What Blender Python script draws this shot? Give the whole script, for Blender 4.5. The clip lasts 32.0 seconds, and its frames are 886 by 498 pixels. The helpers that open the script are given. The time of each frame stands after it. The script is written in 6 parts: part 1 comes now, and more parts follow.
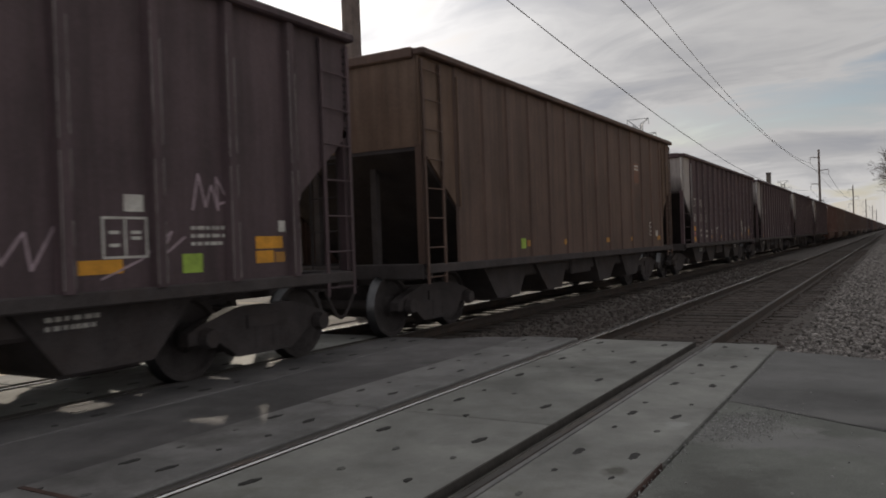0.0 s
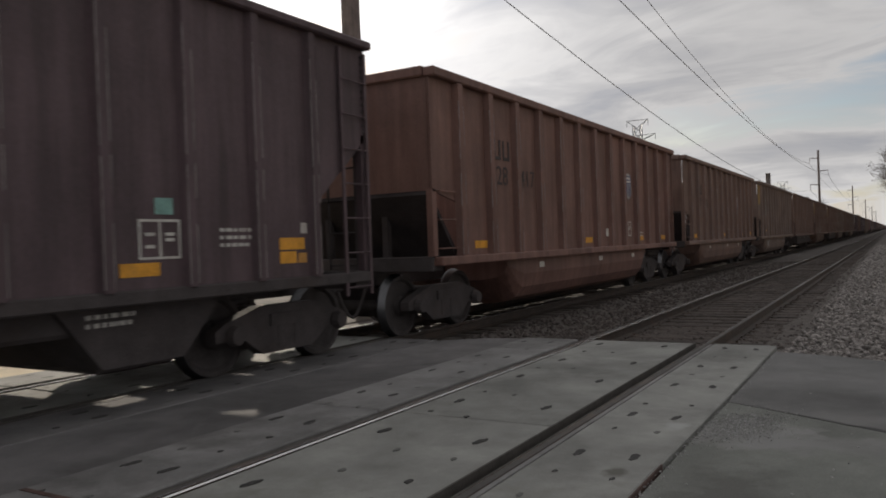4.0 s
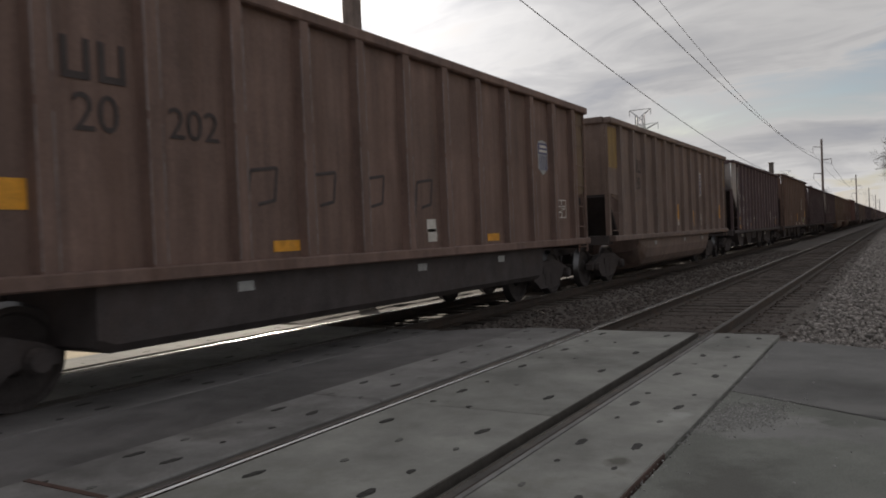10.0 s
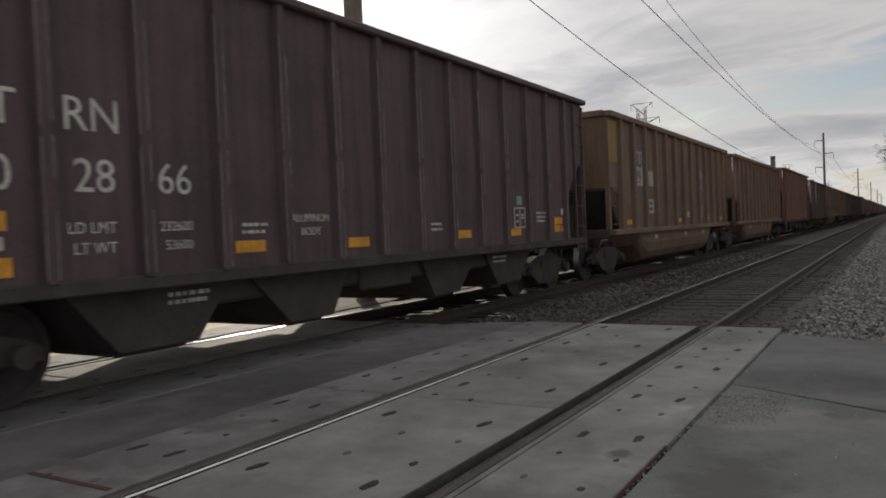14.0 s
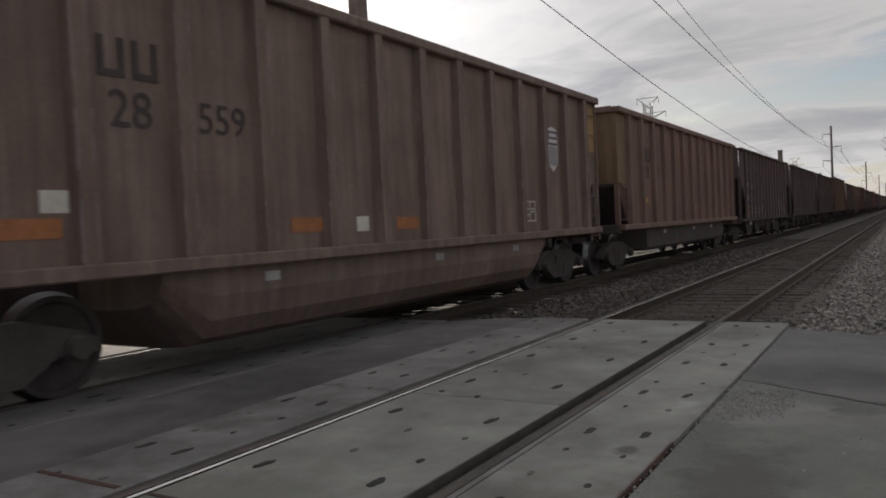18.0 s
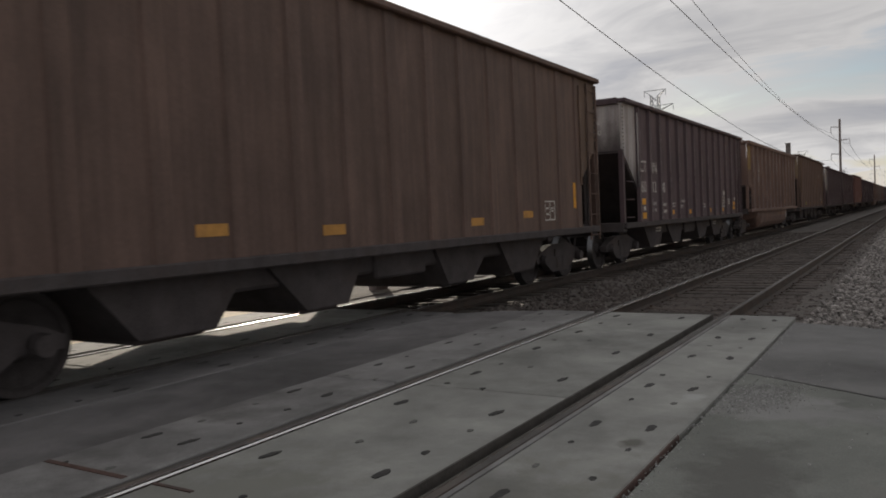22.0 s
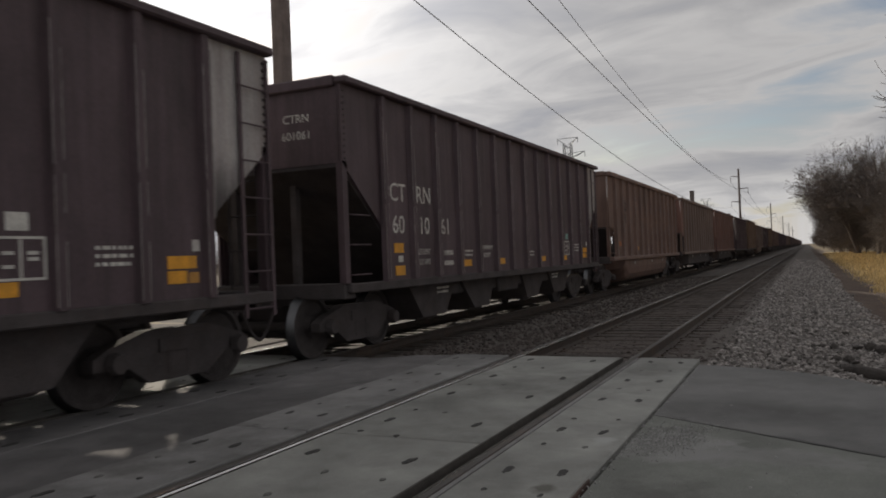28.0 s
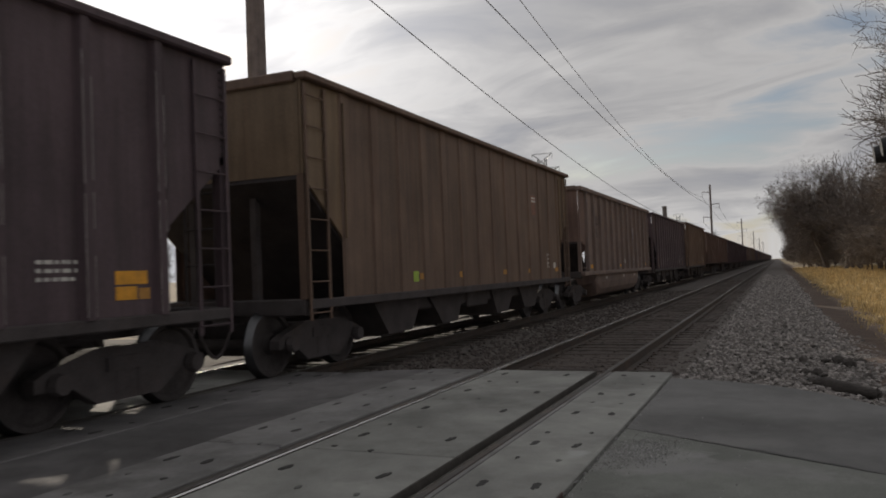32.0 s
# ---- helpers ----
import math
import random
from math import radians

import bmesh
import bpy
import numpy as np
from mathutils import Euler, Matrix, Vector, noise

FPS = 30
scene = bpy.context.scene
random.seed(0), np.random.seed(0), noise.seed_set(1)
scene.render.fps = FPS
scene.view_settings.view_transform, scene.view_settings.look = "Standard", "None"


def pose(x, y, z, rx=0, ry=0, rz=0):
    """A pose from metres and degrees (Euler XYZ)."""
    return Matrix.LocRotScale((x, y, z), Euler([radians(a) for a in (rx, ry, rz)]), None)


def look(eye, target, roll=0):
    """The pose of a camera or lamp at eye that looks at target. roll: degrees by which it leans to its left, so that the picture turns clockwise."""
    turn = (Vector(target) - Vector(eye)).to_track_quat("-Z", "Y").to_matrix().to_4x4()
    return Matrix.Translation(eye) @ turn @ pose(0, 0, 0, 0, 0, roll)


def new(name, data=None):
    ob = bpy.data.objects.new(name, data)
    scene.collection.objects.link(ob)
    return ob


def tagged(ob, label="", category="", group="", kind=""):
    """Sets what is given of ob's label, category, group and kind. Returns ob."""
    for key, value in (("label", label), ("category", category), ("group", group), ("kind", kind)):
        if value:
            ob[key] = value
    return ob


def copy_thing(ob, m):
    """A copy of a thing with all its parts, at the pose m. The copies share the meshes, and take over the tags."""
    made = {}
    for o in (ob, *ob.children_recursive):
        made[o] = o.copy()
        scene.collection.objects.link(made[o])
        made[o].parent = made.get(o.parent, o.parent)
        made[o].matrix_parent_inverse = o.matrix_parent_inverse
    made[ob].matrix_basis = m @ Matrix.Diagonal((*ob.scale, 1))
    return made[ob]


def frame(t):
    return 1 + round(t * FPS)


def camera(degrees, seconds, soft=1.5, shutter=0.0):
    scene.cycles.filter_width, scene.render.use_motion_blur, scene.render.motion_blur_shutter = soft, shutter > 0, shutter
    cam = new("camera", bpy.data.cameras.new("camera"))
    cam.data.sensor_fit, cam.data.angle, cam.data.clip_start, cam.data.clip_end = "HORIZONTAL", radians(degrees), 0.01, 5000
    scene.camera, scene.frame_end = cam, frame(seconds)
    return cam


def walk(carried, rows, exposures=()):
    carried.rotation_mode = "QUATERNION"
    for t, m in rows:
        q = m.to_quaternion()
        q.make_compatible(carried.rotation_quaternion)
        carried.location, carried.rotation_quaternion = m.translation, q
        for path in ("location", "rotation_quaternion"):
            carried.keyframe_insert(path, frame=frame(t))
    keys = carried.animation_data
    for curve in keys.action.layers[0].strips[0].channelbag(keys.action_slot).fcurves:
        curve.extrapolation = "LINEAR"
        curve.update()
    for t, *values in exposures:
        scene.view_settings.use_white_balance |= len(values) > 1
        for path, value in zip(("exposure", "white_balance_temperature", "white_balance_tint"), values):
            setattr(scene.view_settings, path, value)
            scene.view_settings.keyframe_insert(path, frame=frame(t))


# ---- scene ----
cam = camera(59.8, 32.0, soft=1.8, shutter=0.07)


def view(x, y, z, yaw, tilt, roll):
    return Matrix.Translation((x, y, z)) @ pose(0, 0, 0, 0, 0, yaw) @ pose(0, 0, 0, 90 + tilt) @ pose(0, 0, 0, 0, 0, roll)


# seconds, place, turn to the left of the track, tilt, roll
PATH = (
    (0, -0.011, 0.004, 1.357, 30.32, -0.44, -2.00),
    (0.5, -0.004, -0.013, 1.362, 30.39, -0.37, -2.16),
    (1, -0.003, -0.014, 1.362, 30.12, -0.47, -2.12),
    (1.5, -0.003, -0.015, 1.367, 30.51, -0.45, -2.21),
    (2, -0.000, -0.009, 1.361, 30.25, -0.40, -2.36),
    (2.5, -0.015, -0.030, 1.365, 31.19, -0.33, -2.31),
    (3, -0.003, -0.008, 1.358, 31.44, -0.29, -2.38),
    (3.5, -0.006, -0.012, 1.362, 30.49, -0.25, -2.11),
    (5.5, -0.008, -0.008, 1.360, 30.18, -0.70, -2.14),
    (6, -0.007, -0.009, 1.362, 30.80, -0.94, -2.08),
    (6.5, -0.011, -0.005, 1.353, 30.37, -0.91, -1.97),
    (7, -0.017, -0.016, 1.361, 30.17, -1.04, -1.82),
    (7.5, -0.016, -0.006, 1.357, 30.48, -1.05, -1.92),
    (8, -0.015, -0.001, 1.363, 30.56, -1.19, -2.02),
    (8.5, -0.010, 0.004, 1.356, 30.49, -1.09, -2.10),
    (9, -0.012, -0.001, 1.356, 30.60, -1.13, -2.14),
    (9.5, -0.007, -0.008, 1.359, 30.43, -1.02, -2.12),
    (10, -0.007, 0.003, 1.358, 30.52, -1.04, -2.33),
    (10.5, -0.001, 0.004, 1.360, 30.56, -1.07, -2.39),
    (11, -0.001, -0.003, 1.364, 30.63, -1.06, -2.36),
    (11.5, 0.001, -0.009, 1.360, 30.67, -1.10, -2.33),
    (12, 0.002, -0.002, 1.360, 30.31, -1.12, -2.43),
    (12.5, -0.002, -0.014, 1.361, 30.35, -1.26, -2.32),
    (13, -0.007, -0.008, 1.361, 30.34, -1.43, -2.23),
    (13.5, -0.011, -0.012, 1.356, 30.62, -1.42, -2.31),
    (14, -0.008, -0.006, 1.350, 30.63, -1.45, -2.40),
    (14.5, -0.003, -0.024, 1.359, 30.39, -1.57, -2.22),
    (16.5, 0.002, -0.025, 1.357, 30.36, -1.70, -2.44),
    (17, -0.001, -0.007, 1.355, 30.36, -1.69, -2.57),
    (17.5, 0.003, -0.011, 1.354, 30.85, -1.69, -2.75),
    (18, -0.005, -0.001, 1.356, 31.12, -1.72, -2.74),
    (18.5, -0.006, 0.010, 1.351, 31.30, -1.80, -2.66),
    (19, -0.006, 0.001, 1.357, 31.31, -1.87, -2.62),
    (19.5, -0.011, -0.002, 1.357, 31.69, -2.04, -2.48),
    (20, -0.014, 0.012, 1.358, 31.54, -2.06, -2.39),
    (20.5, -0.012, 0.006, 1.359, 31.57, -2.00, -2.55),
    (21, -0.013, 0.017, 1.353, 31.54, -2.27, -2.56),
    (21.5, -0.010, 0.008, 1.356, 31.55, -2.30, -2.49),
    (22, -0.008, 0.005, 1.356, 31.59, -2.28, -2.55),
    (22.5, -0.007, 0.012, 1.355, 31.80, -2.07, -2.88),
    (23, -0.002, 0.008, 1.358, 31.81, -1.99, -3.02),
    (23.5, 0.003, 0.007, 1.358, 31.76, -1.77, -3.09),
    (24, -0.000, 0.002, 1.359, 31.75, -1.58, -3.11),
    (24.5, -0.004, 0.007, 1.355, 32.28, -1.69, -2.90),
    (26.5, -0.013, 0.004, 1.357, 32.17, -1.56, -2.81),
    (27, 0.001, 0.014, 1.361, 29.37, -0.57, -2.64),
    (27.5, 0.011, 0.007, 1.368, 27.49, 0.20, -2.42),
    (28, 0.014, 0.023, 1.371, 25.35, 0.65, -2.28),
    (28.5, 0.032, 0.030, 1.371, 23.59, 1.42, -1.82),
    (29, 0.039, 0.040, 1.371, 22.37, 1.52, -1.76),
    (29.5, 0.036, 0.038, 1.377, 22.54, 1.40, -1.93),
    (30, 0.028, 0.001, 1.365, 22.79, 1.30, -1.99),
    (30.5, 0.025, 0.009, 1.366, 22.84, 1.39, -2.17),
    (31, 0.033, -0.004, 1.370, 23.11, 1.47, -2.22),
    (31.5, 0.038, 0.008, 1.363, 23.19, 1.56, -2.44),
    (32, 0.033, -0.002, 1.368, 23.47, 1.67, -2.28),)
walk(cam, [(r[0], view(*r[1:])) for r in PATH], [(0.0, -0.08, 6450, 13), (0.8, 0.04, 6450, 13), (3.5, 0.04, 6450, 13), (6.5, 0.0, 6450, 13), (11.4, -0.04, 6450, 13), (12.0, -0.06, 6450, 13), (12.8, 0.12, 6450, 13), (14.5, 0.10, 6450, 13), (17.0, 0.04, 6450, 13), (22.0, 0.12, 6450, 13), (26.5, 0.12, 6450, 13), (28.6, -0.18, 6450, 13), (32.0, -0.18, 6450, 13)])

# ---- world and sun ----
SUN_AZ, SUN_EL = radians(41.5), radians(20.5)      # azimuth to the left of the track
world = bpy.data.worlds.new("sky")
scene.world = world
world.use_nodes = True


def link(nt, a, b):
    nt.links.new(a, b)


def mathn(nt, op, a, b=None):
    n = nt.nodes.new("ShaderNodeMath")
    n.operation = op
    for i, v in enumerate((a, b)):
        if v is None:
            continue
        if isinstance(v, (int, float)):
            n.inputs[i].default_value = v
        else:
            nt.links.new(v, n.inputs[i])
    return n.outputs[0]


def ramp(nt, fac, stops):
    n = nt.nodes.new("ShaderNodeValToRGB")
    el = n.color_ramp.elements
    while len(el) < len(stops):
        el.new(0.5)
    for e, (p, c) in zip(el, stops):
        e.position = p
        e.color = (*c, 1) if len(c) == 3 else c
    nt.links.new(fac, n.inputs[0])
    return n.outputs[0]


def mix(nt, fac, a, b, how="MIX"):
    n = nt.nodes.new("ShaderNodeMix")
    n.data_type, n.blend_type = "RGBA", how
    for sock, v in ((n.inputs[0], fac), (n.inputs[6], a), (n.inputs[7], b)):
        if isinstance(v, (int, float)):
            sock.default_value = v
        elif isinstance(v, tuple):
            sock.default_value = (*v, 1)
        else:
            nt.links.new(v, sock)
    return n.outputs[2]


def noise_tex(nt, vec, scale, detail=4.0, rough=0.55, distort=0.0):
    n = nt.nodes.new("ShaderNodeTexNoise")
    n.inputs["Scale"].default_value = scale
    n.inputs["Detail"].default_value = detail
    n.inputs["Roughness"].default_value = rough
    n.inputs["Distortion"].default_value = distort
    if vec is not None:
        nt.links.new(vec, n.inputs["Vector"])
    return n.outputs["Fac"]


def mapped(nt, vec, scale=(1, 1, 1), rot=(0, 0, 0), loc=(0, 0, 0)):
    n = nt.nodes.new("ShaderNodeMapping")
    n.inputs["Scale"].default_value = scale
    n.inputs["Rotation"].default_value = rot
    n.inputs["Location"].default_value = loc
    nt.links.new(vec, n.inputs["Vector"])
    return n.outputs[0]


def build_world():
    nt = world.node_tree
    nt.nodes.clear()
    out = nt.nodes.new("ShaderNodeOutputWorld")
    bg = nt.nodes.new("ShaderNodeBackground")
    sky = nt.nodes.new("ShaderNodeTexSky")
    sky.sky_type, sky.sun_disc = "NISHITA", False
    sky.sun_elevation, sky.sun_rotation = SUN_EL, -SUN_AZ
    sky.air_density, sky.dust_density = 1.0, 1.0
    tc = nt.nodes.new("ShaderNodeTexCoord")
    sep = nt.nodes.new("ShaderNodeSeparateXYZ")
    link(nt, tc.outputs["Generated"], sep.inputs[0])
    zz = mathn(nt, "MAXIMUM", sep.outputs[2], 0.03)
    zz = mathn(nt, "ADD", zz, 0.20)
    com = nt.nodes.new("ShaderNodeCombineXYZ")
    link(nt, mathn(nt, "DIVIDE", sep.outputs[0], zz), com.inputs[0])
    link(nt, mathn(nt, "DIVIDE", sep.outputs[1], zz), com.inputs[1])
    v = com.outputs[0]
    # a broken deck of thin cloud, drawn out across the track
    big = noise_tex(nt, mapped(nt, v, (0.75, 1.0, 1), (0, 0, radians(32)), (3.1, 0.4, 0)), 1.0, 6, 0.50, 0.6)
    fine = noise_tex(nt, mapped(nt, v, (1.7, 2.9, 1), (0, 0, radians(24)), (1.7, 5.2, 0)), 1.0, 7, 0.56, 0.8)
    # thinner over the tracks' far end, low down
    el = mathn(nt, "DIVIDE", mathn(nt, "SUBTRACT", sep.outputs[2], 0.152), 0.034)
    az = mathn(nt, "DIVIDE", mathn(nt, "SUBTRACT", sep.outputs[0], -0.03), 0.17)
    dist = mathn(nt, "ADD", mathn(nt, "MULTIPLY", el, el), mathn(nt, "MULTIPLY", az, az))
    thin = mathn(nt, "MULTIPLY", mathn(nt, "EXPONENT", mathn(nt, "MULTIPLY", dist, -1.0)), 0.19)
    cover = mathn(nt, "ADD", mathn(nt, "MULTIPLY", big, 0.52), mathn(nt, "MULTIPLY", fine, 0.48))
    low = mathn(nt, "DIVIDE", sep.outputs[2], 0.075)
    low = mathn(nt, "EXPONENT", mathn(nt, "MULTIPLY", mathn(nt, "MULTIPLY", low, low), -1.0))
    cover = mathn(nt, "SUBTRACT", mathn(nt, "ADD", cover, mathn(nt, "MULTIPLY", low, 0.015)), thin)
    amount = ramp(nt, cover, [(0.34, (0, 0, 0)), (0.47, (1, 1, 1))])
    shade = ramp(nt, cover, [(0.38, (0.56, 0.57, 0.57)), (0.47, (0.66, 0.655, 0.635)), (0.54, (0.53, 0.53, 0.525)), (0.63, (0.42, 0.43, 0.45))])
    # brighter round the sun
    sd = Vector((-math.sin(SUN_AZ) * math.cos(SUN_EL), math.cos(SUN_AZ) * math.cos(SUN_EL), math.sin(SUN_EL)))
    dot = nt.nodes.new("ShaderNodeVectorMath")
    dot.operation = "DOT_PRODUCT"
    link(nt, tc.outputs["Generated"], dot.inputs[0])
    dot.inputs[1].default_value = sd
    near = mathn(nt, "POWER", mathn(nt, "MAXIMUM", dot.outputs["Value"], 0.0), 20.0)
    lift = mathn(nt, "ADD", mathn(nt, "ADD", mathn(nt, "MULTIPLY", near, 1.25), 0.79), mathn(nt, "MULTIPLY", low, 0.22))
    cl = nt.nodes.new("ShaderNodeVectorMath")
    cl.operation = "SCALE"
    link(nt, shade, cl.inputs[0])
    link(nt, lift, cl.inputs["Scale"])
    dim = nt.nodes.new("ShaderNodeVectorMath")
    dim.operation = "SCALE"
    link(nt, sky.outputs[0], dim.inputs[0])
    dim.inputs["Scale"].default_value = 0.066
    link(nt, mix(nt, amount, dim.outputs[0], cl.outputs[0]), bg.inputs["Color"])
    bg.inputs["Strength"].default_value = 1.0
    link(nt, bg.outputs[0], out.inputs[0])


build_world()
sun_data = bpy.data.lights.new("sun", "SUN")
sun_data.energy, sun_data.angle, sun_data.color = 3.4, radians(1.2), (1.0, 0.90, 0.74)
sun = new("sun", sun_data)
sun.matrix_world = look((-math.sin(SUN_AZ) * 50, math.cos(SUN_AZ) * 50, math.tan(SUN_EL) * 50), (0, 0, 0))


# ---- materials ----
def material(name, base, rough=0.8, metal=0.0, dark=0.6, light=1.25, scale=3.0, streak=0.0, bump=0.15, bump_scale=40.0, stain=None, stain_amount=0.4, obj_random=0.0, spec=0.4, island=0.0, blotch=0.0, spots=(), soot_shade=None):
    """A surface with patches at one scale, grain at another, streaks that run down, and stains of a second colour."""
    m = bpy.data.materials.new(name)
    m.use_nodes = True
    nt = m.node_tree
    bs = nt.nodes["Principled BSDF"]
    tc = nt.nodes.new("ShaderNodeTexCoord")
    geo = nt.nodes.new("ShaderNodeNewGeometry")
    info = nt.nodes.new("ShaderNodeObjectInfo")
    shift = nt.nodes.new("ShaderNodeVectorMath")
    shift.operation = "MULTIPLY_ADD"
    com = nt.nodes.new("ShaderNodeCombineXYZ")
    for i in range(3):
        link(nt, info.outputs["Random"], com.inputs[i])
    link(nt, com.outputs[0], shift.inputs[0])
    shift.inputs[1].default_value = (31, 57, 13)
    link(nt, tc.outputs["Object"], shift.inputs[2])
    v = shift.outputs[0]
    patch = noise_tex(nt, v, scale, 5, 0.6)
    grain = noise_tex(nt, v, bump_scale, 3, 0.7)
    lo = tuple(c * dark for c in base)
    hi = tuple(min(1, c * light) for c in base)
    col = ramp(nt, patch, [(0.3, lo), (0.7, hi)])
    col = mix(nt, 0.35, col, ramp(nt, grain, [(0.3, lo), (0.7, hi)]))
    if blotch:
        bl = noise_tex(nt, v, scale * 0.35, 6, 0.68, 0.4)
        col = mix(nt, 1.0, col, ramp(nt, bl, [(0.32, (1 - blotch,) * 3), (0.5, (1, 1, 1)), (0.68, (1 + blotch * 0.8,) * 3)]), "MULTIPLY")
    for cx, cy, rx, ry, tone in spots:
        # a dusty patch worn into the surface, with a ragged outline
        q = nt.nodes.new("ShaderNodeVectorMath")
        q.operation = "LENGTH"
        link(nt, mapped(nt, tc.outputs["Object"], (1 / rx, 1 / ry, 0), (0, 0, 0), (-cx / rx, -cy / ry, 0)), q.inputs[0])
        rag = noise_tex(nt, tc.outputs["Object"], 3.5, 7, 0.7)
        d = mathn(nt, "ADD", q.outputs["Value"], mathn(nt, "MULTIPLY", mathn(nt, "SUBTRACT", rag, 0.5), 2.6))
        col = mix(nt, ramp(nt, d, [(0.45, (0.85,) * 3), (1.0, (0, 0, 0))]), col, tone)
    if stain:
        st = noise_tex(nt, mapped(nt, v, (1, 1, 0.12) if streak else (1, 1, 1)), 2.6 if streak else scale * 0.6, 6, 0.65)
        fac = ramp(nt, st, [(0.5, (0, 0, 0)), (0.68, (stain_amount,) * 3)])
        col = mix(nt, fac, col, stain)
    if streak:
        s2 = noise_tex(nt, mapped(nt, v, (1, 1, 0.06)), 7.0, 4, 0.6)
        col = mix(nt, streak, col, ramp(nt, s2, [(0.35, (0.55, 0.55, 0.55)), (0.65, (1.25, 1.25, 1.25))]), "MULTIPLY")
    if obj_random:
        r = ramp(nt, info.outputs["Random"], [(0, (1 - obj_random,) * 3), (1, (1 + obj_random,) * 3)])
        col = mix(nt, 1.0, col, r, "MULTIPLY")
    if island:
        r = ramp(nt, geo.outputs["Random Per Island"], [(0, (1 - island,) * 3), (1, (1 + island,) * 3)])
        col = mix(nt, 1.0, col, r, "MULTIPLY")
    if soot_shade:
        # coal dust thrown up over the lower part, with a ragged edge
        z0, z1, tone = soot_shade
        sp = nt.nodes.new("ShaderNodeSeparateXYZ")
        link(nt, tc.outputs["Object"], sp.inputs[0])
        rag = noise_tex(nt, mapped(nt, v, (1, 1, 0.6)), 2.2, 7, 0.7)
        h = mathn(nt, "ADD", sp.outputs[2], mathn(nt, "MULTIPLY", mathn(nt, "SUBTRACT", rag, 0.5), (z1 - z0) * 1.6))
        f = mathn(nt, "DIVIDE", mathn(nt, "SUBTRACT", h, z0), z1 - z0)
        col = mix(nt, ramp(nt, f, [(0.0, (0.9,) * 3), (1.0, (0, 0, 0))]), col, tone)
    link(nt, col, bs.inputs["Base Color"])
    bs.inputs["Roughness"].default_value = rough
    bs.inputs["Metallic"].default_value = metal
    bs.inputs["Specular IOR Level"].default_value = spec
    if bump:
        b = nt.nodes.new("ShaderNodeBump")
        b.inputs["Strength"].default_value = bump
        b.inputs["Distance"].default_value = 0.02
        link(nt, grain, b.inputs["Height"])
        link(nt, b.outputs[0], bs.inputs["Normal"])
    return m


M = {}
M["panel_dirty"] = material("dirty_crossing_concrete", (0.235, 0.23, 0.225), 0.88, dark=0.65, light=1.3, scale=1.6, bump=0.25, bump_scale=90, stain=(0.09, 0.085, 0.08), stain_amount=0.7, blotch=0.3)
M["panel"] = material("crossing_concrete", (0.292, 0.292, 0.272), 0.85, dark=0.66, light=1.22, scale=1.7, bump=0.2, bump_scale=90, stain=(0.13, 0.128, 0.12), stain_amount=0.6, blotch=0.28, spots=((-1.38, 5.55, 0.10, 0.16, (0.40, 0.40, 0.39)), (-1.6, 2.7, 0.6, 1.3, (0.20, 0.198, 0.172)), (-3.0, 2.3, 0.7, 1.3, (0.21, 0.21, 0.185)), (-1.45, 4.35, 0.10, 0.14, (0.11, 0.105, 0.09))))
M["road"] = material("worn_road_concrete", (0.166, 0.171, 0.155), 0.9, dark=0.62, light=1.35, scale=0.9, bump=0.3, bump_scale=70, stain=(0.10, 0.102, 0.09), stain_amount=0.6, blotch=0.35, spots=((-0.9, 5.6, 0.5, 0.5, (0.29, 0.285, 0.275)), (-0.35, 5.5, 0.9, 0.3, (0.24, 0.238, 0.23)), (0.5, 4.2, 0.8, 0.5, (0.21, 0.205, 0.185)), (-0.8, 4.0, 0.35, 0.9, (0.12, 0.118, 0.108))))
M["asphalt"] = material("dusty_asphalt", (0.155, 0.148, 0.147), 0.92, dark=0.6, light=1.35, scale=1.4, bump=0.35, bump_scale=110, stain=(0.075, 0.072, 0.07), stain_amount=0.6, blotch=0.35)
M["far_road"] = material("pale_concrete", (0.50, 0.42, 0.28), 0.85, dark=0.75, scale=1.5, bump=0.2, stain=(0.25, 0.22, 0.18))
M["faint"] = material("dusty_filled_recess", (0.15, 0.148, 0.14), 0.95, scale=20, bump=0.5)
M["apron"] = material("dark_patched_asphalt", (0.158, 0.156, 0.152), 0.9, dark=0.7, light=1.25, scale=1.1, bump=0.3, bump_scale=90, stain=(0.085, 0.083, 0.08), stain_amount=0.6, blotch=0.3, spots=((-0.95, 6.1, 0.35, 0.5, (0.25, 0.245, 0.235)), (-0.3, 6.3, 0.5, 0.25, (0.19, 0.187, 0.18))))
# brown soil, toned darker to carry the train's shadow on the verge
M["soil"] = material("shadow_toned_soil", (0.082, 0.055, 0.042), 0.95, dark=0.55, light=1.4, scale=2.2, bump=0.9, bump_scale=22, stain=(0.15, 0.11, 0.07))
M["dark_strip"] = material("dark_far_strip", (0.05, 0.042, 0.034), 0.95, dark=0.5, light=1.6, scale=1.5, bump=0.8, bump_scale=15, stain=(0.10, 0.08, 0.05))
M["hole"] = material("black_rubber", (0.045, 0.043, 0.041), 0.8, scale=20, bump=0.3)
M["rubber"] = material("flangeway_rubber", (0.082, 0.074, 0.066), 0.9, dark=0.6, scale=6, bump=0.4, stain=(0.05, 0.045, 0.04))
M["rail_side"] = material("rusty_rail", (0.062, 0.048, 0.040), 0.7, metal=0.3, scale=6, bump=0.3, stain=(0.13, 0.07, 0.04))
M["rail_top"] = material("polished_rail", (0.78, 0.77, 0.76), 0.27, metal=1.0, dark=0.8, scale=3, bump=0.03)
